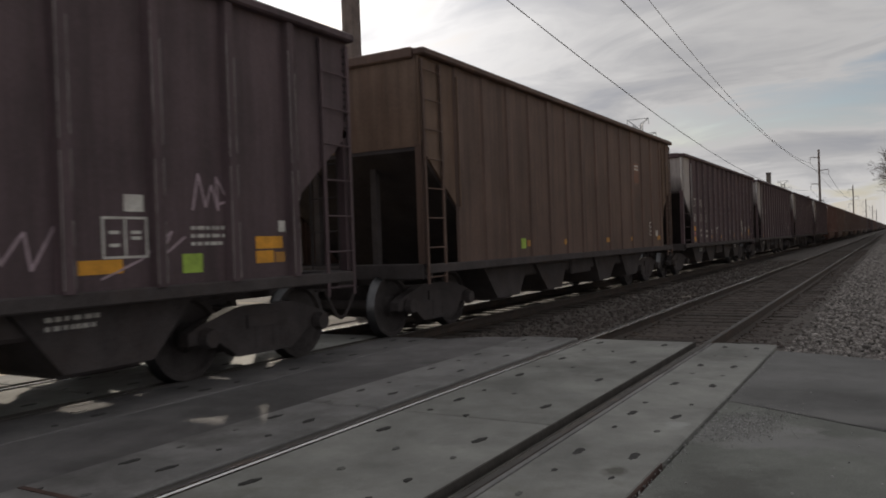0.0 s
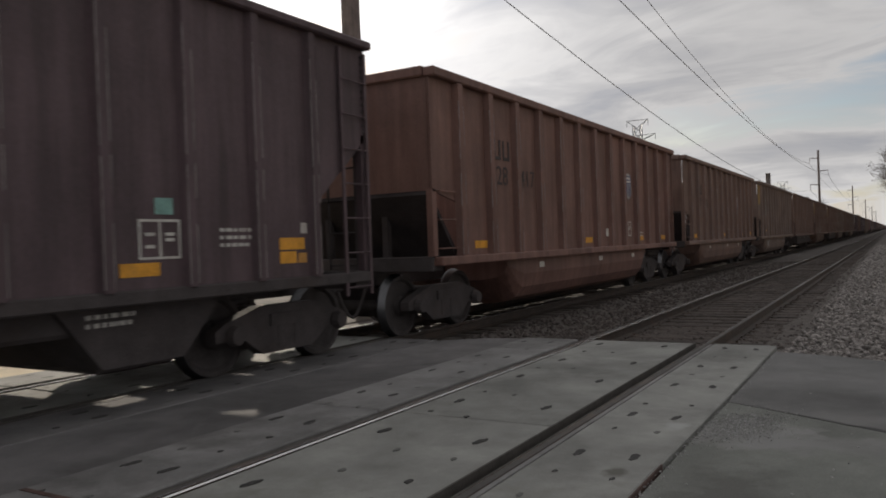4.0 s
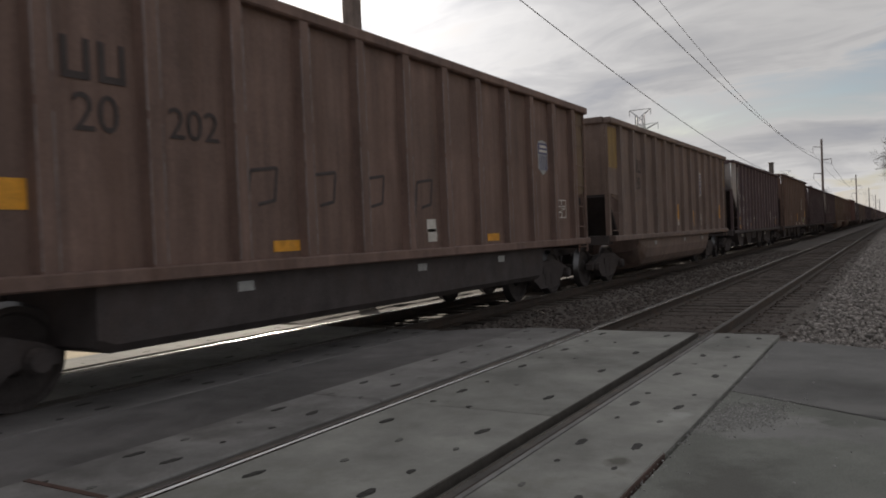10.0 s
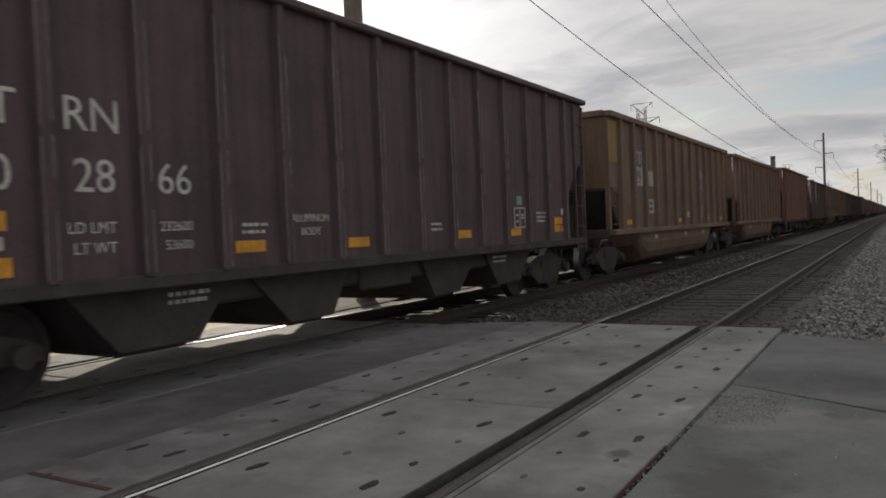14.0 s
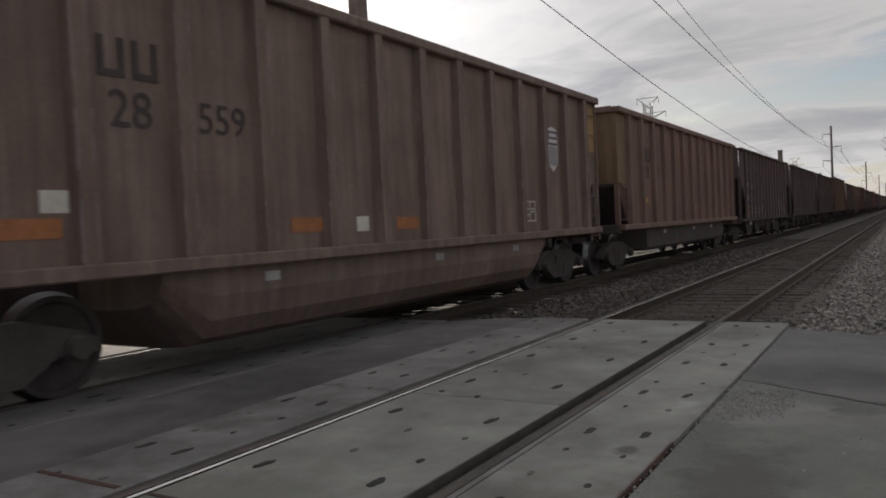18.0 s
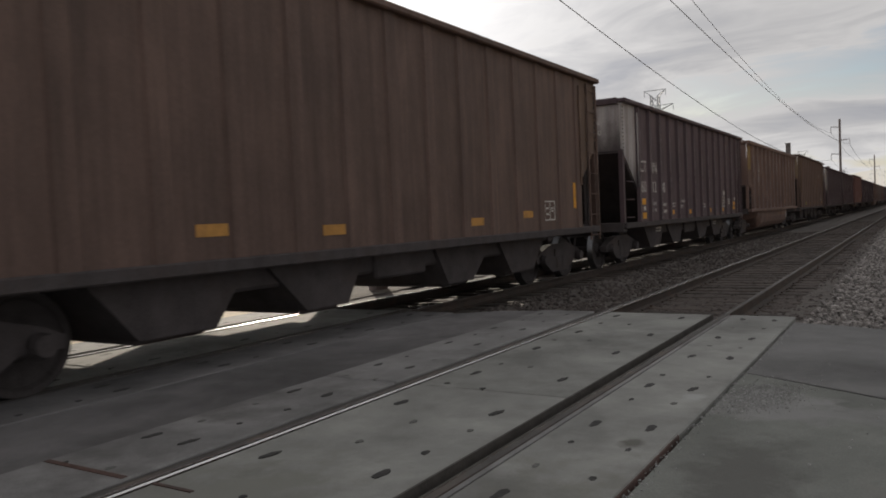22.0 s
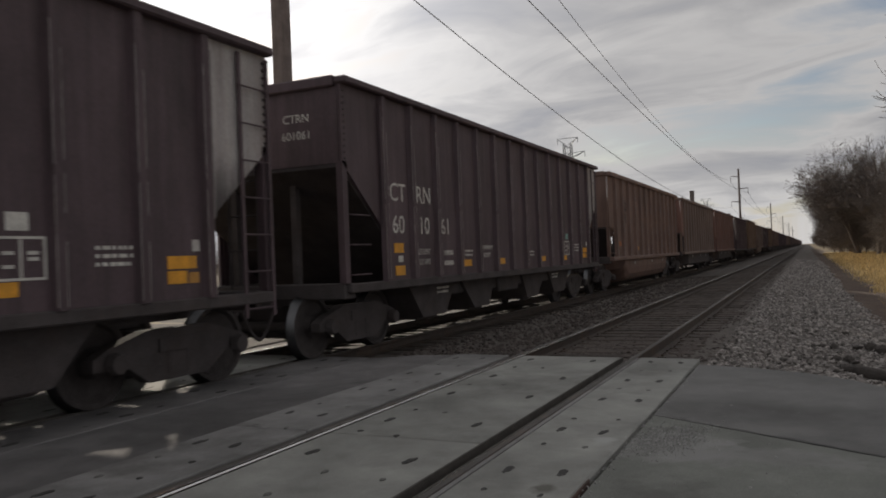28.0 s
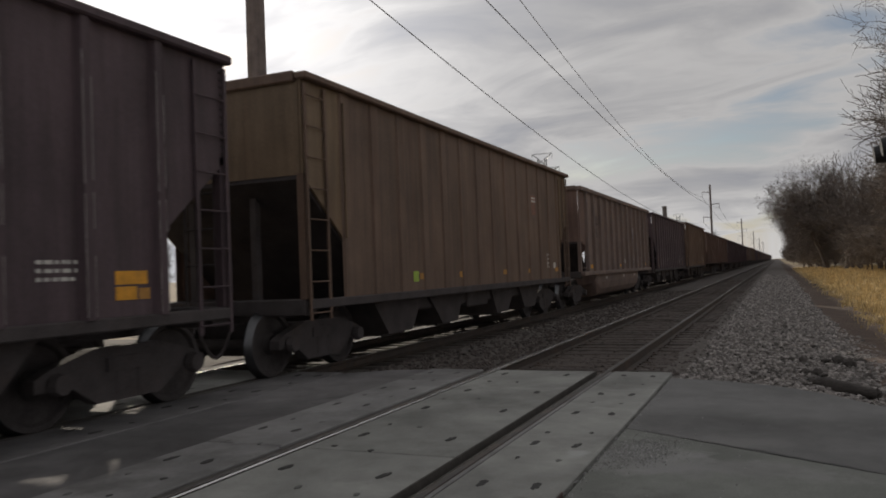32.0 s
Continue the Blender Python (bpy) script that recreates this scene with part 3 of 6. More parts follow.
def build_log():
    """A dark half-buried timber and lumps at the road's edge."""
    rnd = random.Random(2)
    bm = bmesh.new()
    prev = None
    for i in range(11):
        f = i / 10
        c = Vector((0.32 + 0.70 * f, 11.05 - 0.60 * f, -0.245 - 0.05 * f))
        r = 0.075 * math.sin(math.pi * (0.1 + 0.8 * f)) + 0.03
        ring = [bm.verts.new(c + Vector((rnd.uniform(-0.01, 0.01), math.cos(a) * r * 1.3, math.sin(a) * r * rnd.uniform(0.8, 1.1)))) for a in [k * math.pi / 4 for k in range(8)]]
        if prev:
            for k in range(8):
                bm.faces.new((prev[k], prev[(k + 1) % 8], ring[(k + 1) % 8], ring[k]))
        else:
            bm.faces.new(ring)
        prev = ring
    bm.faces.new(prev[::-1])
    tagged(part("timber", bm, "timber", None, smooth=True), "dark rotten timber lying in the ballast", "timber")
    spots = [(-0.36, 9.98, -0.19, 0.085), (-0.20, 9.85, -0.19, 0.07), (-0.08, 9.80, -0.2, 0.06), (0.14, 13.29, -0.23, 0.08), (0.30, 13.23, -0.23, 0.07), (0.63, 13.4, -0.26, 0.08), (0.81, 13.7, -0.28, 0.10), (0.98, 13.5, -0.32, 0.11), (0.30, 11.84, -0.23, 0.09), (0.44, 11.8, -0.24, 0.07), (0.52, 11.7, -0.25, 0.06), (1.15, 12.6, -0.38, 0.09), (1.3, 11.9, -0.42, 0.08), (1.05, 10.6, -0.33, 0.09), (1.2, 10.2, -0.39, 0.10), (0.9, 9.6, -0.29, 0.06), (1.25, 9.5, -0.41, 0.07), (0.0, 14.9, -0.22, 0.06), (0.55, 15.5, -0.26, 0.07), (1.2, 14.4, -0.4, 0.09), (-0.55, 11.9, -0.2, 0.05)]
    for i, sp in enumerate(spots):
        ob = new("dark_lump", rock_mesh("dark_lump", [(0, 0, 0, sp[3])], 30 + i, "timber"))
        ob.location = sp[:3]
        tagged(ob, "dark broken lump of old asphalt on ballast", "rubble", "dark lumps")


# ---- poles, wires, towers ----
POLES = [(-10.3, 13.9), (-10.3, 141.5), (-10.3, 267.0), (-10.3, 396.0), (-10.3, 522.0), (-10.3, 648.0)]


def sagging(bm, pts, r, seg=5):
    prev = None
    for i, p in enumerate(pts):
        p = Vector(p)
        d = (Vector(pts[min(i + 1, len(pts) - 1)]) - Vector(pts[max(i - 1, 0)])).normalized()
        u = d.cross(Vector((0, 0, 1))).normalized()
        w = u.cross(d)
        ring = [bm.verts.new(p + u * r * math.cos(a) + w * r * math.sin(a)) for a in [k * 2 * math.pi / seg for k in range(seg)]]
        if prev:
            for k in range(seg):
                bm.faces.new((prev[k], prev[(k + 1) % seg], ring[(k + 1) % seg], ring[k]))
        prev = ring


def build_poles():
    arms = ((13.44, -1, 1.3), (11.28, 1, 1.4), (9.06, -1, 1.3))
    for i, (x, y) in enumerate(POLES):
        top = 20.3 if i == 0 else 14.63
        root = thing("utility_pole", "tall brown steel utility pole with three staggered arms" if i else "thick brown utility pole rising behind the train", "utility pole", "utility poles")
        root.location = (x, y, GROUND_Z)
        part("shaft", tube(bmesh.new(), (0, 0, -0.6), (0, 0, top - GROUND_Z), 0.215, 0.16 if i else 0.185, 14), "pole", root, smooth=False)
        for z, s, ln in arms:
            if i == 0:
                z = {13.44: 19.15, 11.28: 12.4, 9.06: 11.93}[z]
            z -= GROUND_Z
            arm = part("crossarm", tube(bmesh.new(), (s * 0.1, 0, z - 0.12), (s * ln, 0, z), 0.075, 0.05, 8), "pole", root)
            ins = bmesh.new()
            tube(ins, (s * ln, 0, z), (s * ln, 0, z - 0.95), 0.025, 0.025, 6)
            for k in range(6):
                tube(ins, (s * ln, 0, z - 0.2 - k * 0.11), (s * ln, 0, z - 0.24 - k * 0.11), 0.03, 0.07, 8)
            part("insulator", ins, "pole", arm)
    # spans hang between the arms; the first span falls from the taller pole
    ends = (((-11.6, 18.2), (-11.6, 12.5), 3.0), ((-8.9, 11.45), (-8.9, 10.42), 1.75), ((-11.6, 10.98), (-11.6, 8.1), 2.68))
    for (a, za), (b, zb), sag in ends:
        for i, (p, q) in enumerate(zip(POLES, POLES[1:])):
            z0 = za if i == 0 else zb
            sag = sag if i == 0 else 2.0
            pts = [(a, p[1] + (q[1] - p[1]) * f, z0 + (zb - z0) * f - sag * 4 * f * (1 - f)) for f in [k / 28 for k in range(29)]]
            if i == 0:
                pts = [(a, p[1] - 60, z0 - 0.5), (a, p[1] - 30, z0 - 1.3)] + pts
            bm = bmesh.new()
            sagging(bm, pts, 0.019 if i == 0 else 0.022)
            tagged(part("power_line", bm, "wire", None), "thin dark power line sagging between utility poles", "power line", "power lines")
    for x, y, z, w in ((-10.3, 80.6, 7.0, 0.20), (-10.3, 119.9, 6.1, 0.22)):
        root = thing("plain_post", "short grey post standing behind the train", "post", "plain posts")
        root.location = (x, y, GROUND_Z)
        part("shaft", boxes((-w, w, -w, w, -0.4, z - GROUND_Z), bevel=0.03), "post", root)
        part("cap", boxes((-w - 0.03, w + 0.03, -w - 0.03, w + 0.03, z - GROUND_Z, z - GROUND_Z + 0.08)), "post", root)


def build_towers():
    for x, y in ((-41.0, 144.4), (-41.2, 367.7), (-41.4, 591.0)):
        root = thing("lattice_tower", "grey steel lattice transmission tower far off", "transmission tower", "lattice towers")
        root.location = (x, y, GROUND_Z)
        h = 23.6 - GROUND_Z
        legs = [(sx, sy) for sx in (-1, 1) for sy in (-1, 1)]

        def half(z):
            return 2.6 - 1.9 * min(1, z / (h - 4)) if z < h - 4 else 0.7

        for sx, sy in legs:
            bm = bmesh.new()
            zs = [0, h * 0.4, h - 4, h - 1.3]
            for a, b in zip(zs, zs[1:]):
                tube(bm, (sx * half(a), sy * half(a), a), (sx * half(b), sy * half(b), b), 0.09, 0.07, 5)
            part("leg", bm, "steel", root)
        for side in range(4):
            bm = bmesh.new()
            z = 0.0
            while z < h - 2.2:
                z2 = z + max(1.4, half(z) * 1.6)
                z2 = min(z2, h - 1.3)
                a, b = half(z), half(z2)
                cs = [((-a, -a), (b, -b)), ((a, -a), (b, b)), ((a, a), (-b, b)), ((-a, a), (-b, -b))][side]
                cr = [((a, -a), (-b, -b)), ((a, a), (b, -b)), ((-a, a), (b, b)), ((-a, -a), (-b, b))][side]
                tube(bm, (*cs[0], z), (*cs[1], z2), 0.045, 0.045, 4)
                tube(bm, (*cr[0], z), (*cr[1], z2), 0.045, 0.045, 4)
                z = z2
            part("bracing", bm, "steel", root)
        for z, ln, up in ((h - 0.2, 2.0, 1.2), (h - 3.0, 3.3, 0.0)):
            for s in (-1, 1):
                if z < h - 1 and s < 0:
                    continue
                bm = bmesh.new()
                tube(bm, (s * 0.6, -0.5, z - 1.1), (s * ln, 0, z), 0.06, 0.05, 4)
                tube(bm, (s * 0.6, 0.5, z - 1.1), (s * ln, 0, z), 0.06, 0.05, 4)
                tube(bm, (0, 0, z - 0.1 if up == 0 else z), (s * ln, 0, z), 0.06, 0.05, 4)
                tube(bm, (s * ln, 0, z), (s * ln, 0, z - 1.1), 0.05, 0.05, 4)
                part("crossarm", bm, "steel", root)


# ---- crossing signal and gate ----
def build_signal():
    """A crossing flasher on its mast beside the road; only its near lamp edges into view."""
    root = thing("crossing_signal", "black round crossing signal lamps on a steel mast", "crossing signal")
    root.location = (1.98, 10.3, GROUND_Z)
    part("mast", tube(bmesh.new(), (0, 0, 0), (0, 0, 4.4), 0.06, 0.055, 12), "steel", root)
    part("base", boxes((-0.2, 0.2, -0.2, 0.2, 0, 0.35), bevel=0.03), "steel", root)
    part("lamp_bar", boxes((-0.53, 0.0, -0.03, 0.03, 3.03, 3.08)), "black", root)
    for y in (-0.7, 0.0):
        bm = bmesh.new()
        tube(bm, (-0.55, y, 3.06), (-0.52, y, 3.06), 0.25, 0.25, 24)
        disc = part("lamp_backing", bm, "black", root)
        bm = bmesh.new()
        tube(bm, (-0.86, y, 3.03), (-0.55, y, 3.06), 0.10, 0.13, 16)
        part("lamp_hood", bm, "black", disc)
    part("cross_bar", boxes((-0.55, -0.5, -0.7, 0.0, 3.03, 3.07)), "black", root)
    gate = thing("crossing_gate", "red and white crossing gate arm lowered beyond the train", "crossing gate")
    gate.location = (-13.5, 8.6, GROUND_Z)
    part("gate_post", boxes((-0.12, 0.12, -0.12, 0.12, 0, 1.9), bevel=0.02), "steel", gate)
    part("gate_machine", boxes((-0.3, 0.3, -0.3, 0.3, 1.0, 1.6), bevel=0.04), "steel", gate)
    d = Vector((-0.30, -0.95, 0)).normalized()
    for i in range(12):
        bm = bmesh.new()
        a, b = d * (0.3 + i * 0.55), d * (0.3 + (i + 1) * 0.55)
        m = Matrix.Translation((a + b) / 2 + Vector((0, 0, 1.66))) @ d.to_track_quat("Y", "Z").to_matrix().to_4x4() @ Matrix.Diagonal((0.05, 0.55, 0.11, 1))
        bmesh.ops.create_cube(bm, size=1, matrix=m)
        part("gate_stripe", bm, "red" if i % 2 else "white", gate)


# ---- trees, grass ----
def branch_mesh(seed, height, spread, lean=(0, 0), levels=5, trunk_r=0.22, low=0.25, twig=0.016, reach=1.0):
    """Limbs and twigs of a bare tree: two lists of verts and faces."""
    rnd = random.Random(seed)
    out = ([], []), ([], [])

    def seg(p, q, r0, r1, fine):
        vs, fs = out[1 if fine else 0]
        n = 3 if fine else 6
        d = (q - p).normalized()
        u = d.orthogonal().normalized()
        w = d.cross(u)
        b = len(vs)
        for c, r in ((p, r0), (q, r1)):
            for k in range(n):
                a = 2 * math.pi * k / n
                vs.append(tuple(c + u * (r * math.cos(a)) + w * (r * math.sin(a))))
        for k in range(n):
            fs.append((b + k, b + (k + 1) % n, b + n + (k + 1) % n, b + n + k))

    def grow(p, d, length, r, lev):
        steps = 4 if lev < 3 else 3
        for i in range(steps):
            d = (d + Vector((rnd.gauss(0, 0.085), rnd.gauss(0, 0.085), rnd.gauss(0.035, 0.06)))).normalized()
            q = p + d * (length / steps)
            r1 = max(twig, r * (0.86 if lev else 0.9))
            seg(p, q, max(r, twig), r1, r < 0.04)
            p, r = q, r1
            kids = 0
            if lev == 0:
                kids = 2 if (i + 1) / steps > low else 0
            elif lev < levels:
                kids = 2 if lev < 2 else rnd.choice((1, 1, 2)) if lev < 4 else rnd.choice((1, 2))
            for _ in range(kids):
                side = Vector((rnd.gauss(0, 1), rnd.gauss(0, 1), rnd.gauss(0.15, 0.5)))
                side = (side - d * side.dot(d)).normalized()
                nd = (d * rnd.uniform(0.45, 0.9) + side * spread * rnd.uniform(0.6, 1.1)).normalized()
                if lev < levels:
                    grow(p, nd, length * rnd.uniform(0.5, 0.72) * reach, r * rnd.uniform(0.5, 0.68), lev + 1)

    grow(Vector((0, 0, -0.1)), Vector((lean[0], lean[1], 1)).normalized(), height * 0.52, trunk_r, 0)
    return out


def tree_thing(name, seed, height, spread, label, lean=(0, 0), levels=4, r=0.2, low=0.25, category="tree", group="bare trees", twig=0.02, reach=1.0):
    (tv, tf), (wv, wf) = branch_mesh(seed, height, spread, lean, levels, r, low, twig, reach)
    root = thing(name, label, category, group)
    if tv:
        part("trunk", mesh_of("trunk", tv, tf, "bark"), None, root)
    if wv:
        part("crown", mesh_of("crown", wv, wf, "twig"), None, root)
    return root


def build_trees():
    rnd = random.Random(21)
    kinds = [tree_thing("bare_tree", 1, 14, 0.72, "leafless grey-brown tree with a wide leaning crown", (-0.42, -0.05), 5, 0.3, twig=0.013, reach=1.04),
             tree_thing("bare_tree", 2, 13, 0.75, "leafless tree with upright grey limbs in the wood", (0.05, 0), 5, 0.24, twig=0.015, reach=1.05),
             tree_thing("bare_tree", 3, 12, 0.75, "leafless spreading tree in the wood", (-0.1, 0.1), 4, 0.22, 0.1),
             tree_thing("bare_tree", 4, 17, 0.8, "tall leafless tree with dark limbs beside the grass", (-0.05, 0), 5, 0.34, twig=0.010, reach=0.98)]
    bush = [tree_thing("bare_shrub", s, 5.5, 1.0, "bare reddish-brown shrub in the thicket", (0, 0), 4, 0.07, 0.0, "shrub", "bare shrubs", 0.013) for s in (7, 8)]
    # the wide tree that leans over the track, and the tall one nearer
    kinds[0].matrix_basis = pose(6.4, 122, GROUND_Z, 0, 0, 10) @ Matrix.Diagonal((1.0, 1.0, 1.0, 1))
    kinds[3].matrix_basis = pose(13.0, 60, GROUND_Z, 0, 0, 200) @ Matrix.Diagonal((0.95, 0.95, 1.5, 1))
    kinds[1].matrix_basis = pose(8.0, 112, GROUND_Z, 0, 0, 70)
    kinds[2].matrix_basis = pose(10.5, 98, GROUND_Z, 0, 0, 10)
    bush[0].matrix_basis = pose(9.5, 108, GROUND_Z)
    bush[1].matrix_basis = pose(12.5, 92, GROUND_Z, 0, 0, 50)
    for x, y, k, turn, s in ((9.4, 112, 0, 150, 0.72), (12.4, 86, 1, 20, 0.7), (15.6, 76, 3, 80, 0.85), (14.0, 66, 2, 120, 1.15), (10.6, 100, 2, 210, 0.78), (13.5, 92, 0, 250, 0.8), (6.2, 140, 1, 200, 0.85), (5.6, 155, 2, 30, 0.85), (14.5, 80, 1, 300, 1.0), (9.2, 126, 1, 310, 0.85), (13.2, 70, 2, 40, 1.25), (11.4, 90, 2, 140, 0.7), (14.2, 54, 1, 80, 1.25), (12.6, 80, 2, 260, 0.72), (16.5, 66, 1, 180, 1.35), (14.2, 76, 1, 130, 0.85), (15.2, 84, 2, 20, 0.95), (17.5, 74, 2, 70, 1.5), (14.6, 61, 2, 330, 1.1), (13.6, 83, 1, 215, 0.78), (15.0, 70, 1, 15, 1.3)):
        copy_thing(kinds[k], pose(x, y, GROUND_Z, 0, 0, turn) @ Matrix.Diagonal((s, s, s, 1)))
    for i in range(34):
        y = 90 + (i / 33) ** 1.6 * 420
        x = 10.5 - min(6.0, (y - 84) * 0.10) + rnd.uniform(0, 5) + (rnd.random() ** 2) * 10
        s = rnd.uniform(0.65, 0.95)
        copy_thing(rnd.choice(kinds[:3]), pose(x, y, GROUND_Z, 0, 0, rnd.uniform(0, 360)) @ Matrix.Diagonal((s, s, s, 1)))
    for i in range(110):
        y = 72 + (i / 109) ** 1.7 * 380
        x = 10.4 - min(6.2, (y - 80) * 0.10 if y > 80 else 0) + rnd.uniform(-0.5, 6)
        s = rnd.uniform(0.7, 1.3)
        copy_thing(rnd.choice(bush), pose(x, y, GROUND_Z, 0, 0, rnd.uniform(0, 360)) @ Matrix.Diagonal((s, s, s, 1)))
    # a far hedge of trees beyond the train
    for i in range(36):
        s = rnd.uniform(0.42, 0.62)
        kind = kinds[1 + i % 2] if i % 4 == 0 else bush[i % 2]
        s = s if i % 4 == 0 else s * 1.6
        copy_thing(kind, pose(-62 - rnd.uniform(0, 26), 8 + i * 2.7, GROUND_Z, 0, 0, rnd.uniform(0, 360)) @ Matrix.Diagonal((s, s, s, 1)))


def build_verge():
    """Bare soil from the ballast's foot to the grass, train shadow in its colour."""
    vs, fs = [], []
    for j, y in enumerate(np.concatenate([np.arange(9.0, 60, 0.5), np.arange(60, 260, 6.0)])):
        e = 1.0 + 0.16 * noise.noise((0.3, y * 0.7, 0)) + min(0.0, (16 - y) * 0.004)
        for i in range(6):
            x = e + (2.9 - e) * i / 5
            z = np.interp(x, [0.4, 1.3, 2.0], [-0.27, -0.42, GROUND_Z - 0.004]) + (0.018 + 0.03 * noise.noise((x * 3, y * 2, 7)) if i else -0.03)
            vs.append((x, float(y), float(z)))
        if j:
            b = (j - 1) * 6
            fs += [(b + i, b + i + 1, b + i + 7, b + i + 6) for i in range(5)]
    tagged(new("verge_soil", mesh_of("verge_soil", vs, fs, "soil")), "brown soil strip with train shadow in its colour, between ballast and dry grass", "soil", kind="structure")


def build_far_verge():
    """An added strip of dark, uneven ground along the line's far side, past the road."""
    vs, fs = [], []
    for j, y in enumerate(np.concatenate([np.arange(11.0, 60, 0.8), np.arange(60, 420, 9.0)])):
        for i, x in enumerate((-9.6, -10.4, -11.4, -12.6, -14.0, -17.0, -22.0)):
            z = np.interp(x, [-13.2, -11.6, -9.2], [-0.49, -0.19, -0.16]) + 0.05 * noise.noise((x * 1.3, y * 0.9, 2))
            vs.append((x + 0.2 * noise.noise((y * 0.5, i, 0)), float(y), float(z)))
        if j:
            b = (j - 1) * 7
            fs += [(b + i + 1, b + i, b + i + 7, b + i + 8) for i in range(6)]
    tagged(new("far_verge", mesh_of("far_verge", vs, fs, "dark_strip")), "added strip of dark ground along the far track", "verge", kind="structure")


def build_grass():
    rnd = np.random.RandomState(6)
    n = 80000
    y = 15.5 + 125 * rnd.rand(n) ** 1.8
    x = 1.85 + rnd.rand(n) ** 0.9 * np.minimum(13, 4 + y * 0.14)
    keep = (x > 2.25 + 0.12 * np.sin(y * 0.9) + 0.1 * np.sin(y * 2.3)) | ((x > 1.7) & (rnd.rand(n) < 0.12))
    keep = keep & (y > 16.2 + 1.5 * np.sin(x * 5.0))
    x, y = x[keep], y[keep]
    n = len(x)
    edge = np.clip((x - 1.4) / 1.2, 0.25, 1)
    h = rnd.uniform(0.07, 0.26, n) * edge * (0.75 + 0.5 * np.sin(x * 2.1 + y * 0.7))
    a = rnd.uniform(0, 6.28, n)
    w = (0.006 + 0.0007 * y)
    lean = rnd.normal(0, 0.18, (n, 2)) * h[:, None] * 2
    dx, dy = np.cos(a) * w, np.sin(a) * w
    z0 = np.interp(x, [0.4, 1.3, 2.0], [-0.27, -0.42, GROUND_Z])
    P = np.stack([np.stack([x - dx, y - dy, z0 - 0.03], 1), np.stack([x + dx, y + dy, z0 - 0.03], 1), np.stack([x + lean[:, 0], y + lean[:, 1], z0 + np.abs(h) + 0.05], 1)], 1).reshape(-1, 3)
    F = np.arange(3 * n).reshape(-1, 3)
    tagged(new("dry_grass", mesh_of("dry_grass", P.tolist(), F.tolist(), "grass")), "tall dry golden grass beside the ballast", "grass", kind="stuff")
    vs = [(2.6, 17.5, GROUND_Z + 0.012), (60, 15.0, GROUND_Z + 0.012), (60, 160, GROUND_Z + 0.012), (2.6, 160, GROUND_Z + 0.012)]
    tagged(new("grass_floor", mesh_of("grass_floor", vs, [(0, 1, 2, 3)], "grass")), "matted golden grass on the verge", "grass", kind="structure")


# ---- the train ----
def paint(name, base, rust, amount=0.45, rough=0.62, soot_shade=None):
    M[name] = material(name, base, rough, dark=0.66, light=1.3, scale=0.9, streak=0.45, bump=0.08, bump_scale=25, stain=rust, stain_amount=amount, obj_random=0.0, blotch=0.16, soot_shade=soot_shade)


paint("maroon", (0.099, 0.067, 0.075), (0.05, 0.034, 0.037))
paint("dark_maroon", (0.089, 0.061, 0.070), (0.04, 0.028, 0.03))
paint("plum", (0.105, 0.076, 0.084), (0.05, 0.035, 0.036))
paint("rust_brown", (0.150, 0.098, 0.072), (0.10, 0.05, 0.032))
paint("ochre_brown", (0.172, 0.120, 0.076), (0.13, 0.07, 0.04))
paint("brown", (0.176, 0.114, 0.096), (0.11, 0.062, 0.045))
paint("grey_brown", (0.182, 0.133, 0.116), (0.12, 0.08, 0.06))
paint("red_brown", (0.188, 0.103, 0.085), (0.10, 0.045, 0.035))
paint("dark_rust", (0.126, 0.079, 0.064), (0.06, 0.036, 0.028))
paint("tan_brown", (0.166, 0.114, 0.086), (0.12, 0.075, 0.05))
paint("red_maroon", (0.165, 0.082, 0.074), (0.10, 0.045, 0.04))
paint("end_white", (0.40, 0.375, 0.37), (0.20, 0.14, 0.13), 0.6, soot_shade=(2.0, 2.6, (0.055, 0.048, 0.05)))
paint("end_sheet_white", (0.40, 0.375, 0.37), (0.20, 0.14, 0.13), 0.6, soot_shade=(2.75, 3.45, (0.055, 0.046, 0.048)))
paint("end_ochre", (0.27, 0.18, 0.07), (0.20, 0.11, 0.05), 0.5)
paint("patch_grey", (0.36, 0.37, 0.37), (0.22, 0.19, 0.17), 0.4)
M["rib_edge"] = material("worn_rib_edge", (0.30, 0.27, 0.27), 0.45, metal=0.4, dark=0.4, scale=6, bump=0, stain=(0.09, 0.06, 0.06), stain_amount=0.9)
# for the slope sheets: the shade below the car ends, as a dark colour
M["soot_shade"] = material("shade_dark_steel", (0.056, 0.048, 0.049), 0.95, scale=2.5, bump=0.4, stain=(0.06, 0.048, 0.045), spec=0.15)
M["under"] = material("sooty_steel", (0.080, 0.070, 0.070), 0.9, scale=3, bump=0.3, stain=(0.075, 0.056, 0.05), spec=0.2)
M["wheel"] = material("brown_wheel_steel", (0.066, 0.058, 0.057), 0.85, spec=0.2, scale=6, bump=0.2)
M["tread"] = material("bright_tread", (0.12, 0.12, 0.125), 0.33, metal=1.0, scale=6, bump=0.02)
M["letter"] = material("stencil_white", (0.62, 0.60, 0.56), 0.7, scale=5, bump=0, stain=(0.35, 0.28, 0.26))
M["dark_letter"] = material("stencil_black", (0.062, 0.05, 0.05), 0.7, scale=5, bump=0)
M["orange"] = material("yellow_reflector", (0.74, 0.34, 0.03), 0.5, scale=6, bump=0, stain=(0.4, 0.2, 0.05))
M["faded_orange"] = material("faded_orange_reflector", (0.36, 0.14, 0.055), 0.6, scale=6, bump=0, stain=(0.2, 0.1, 0.06))
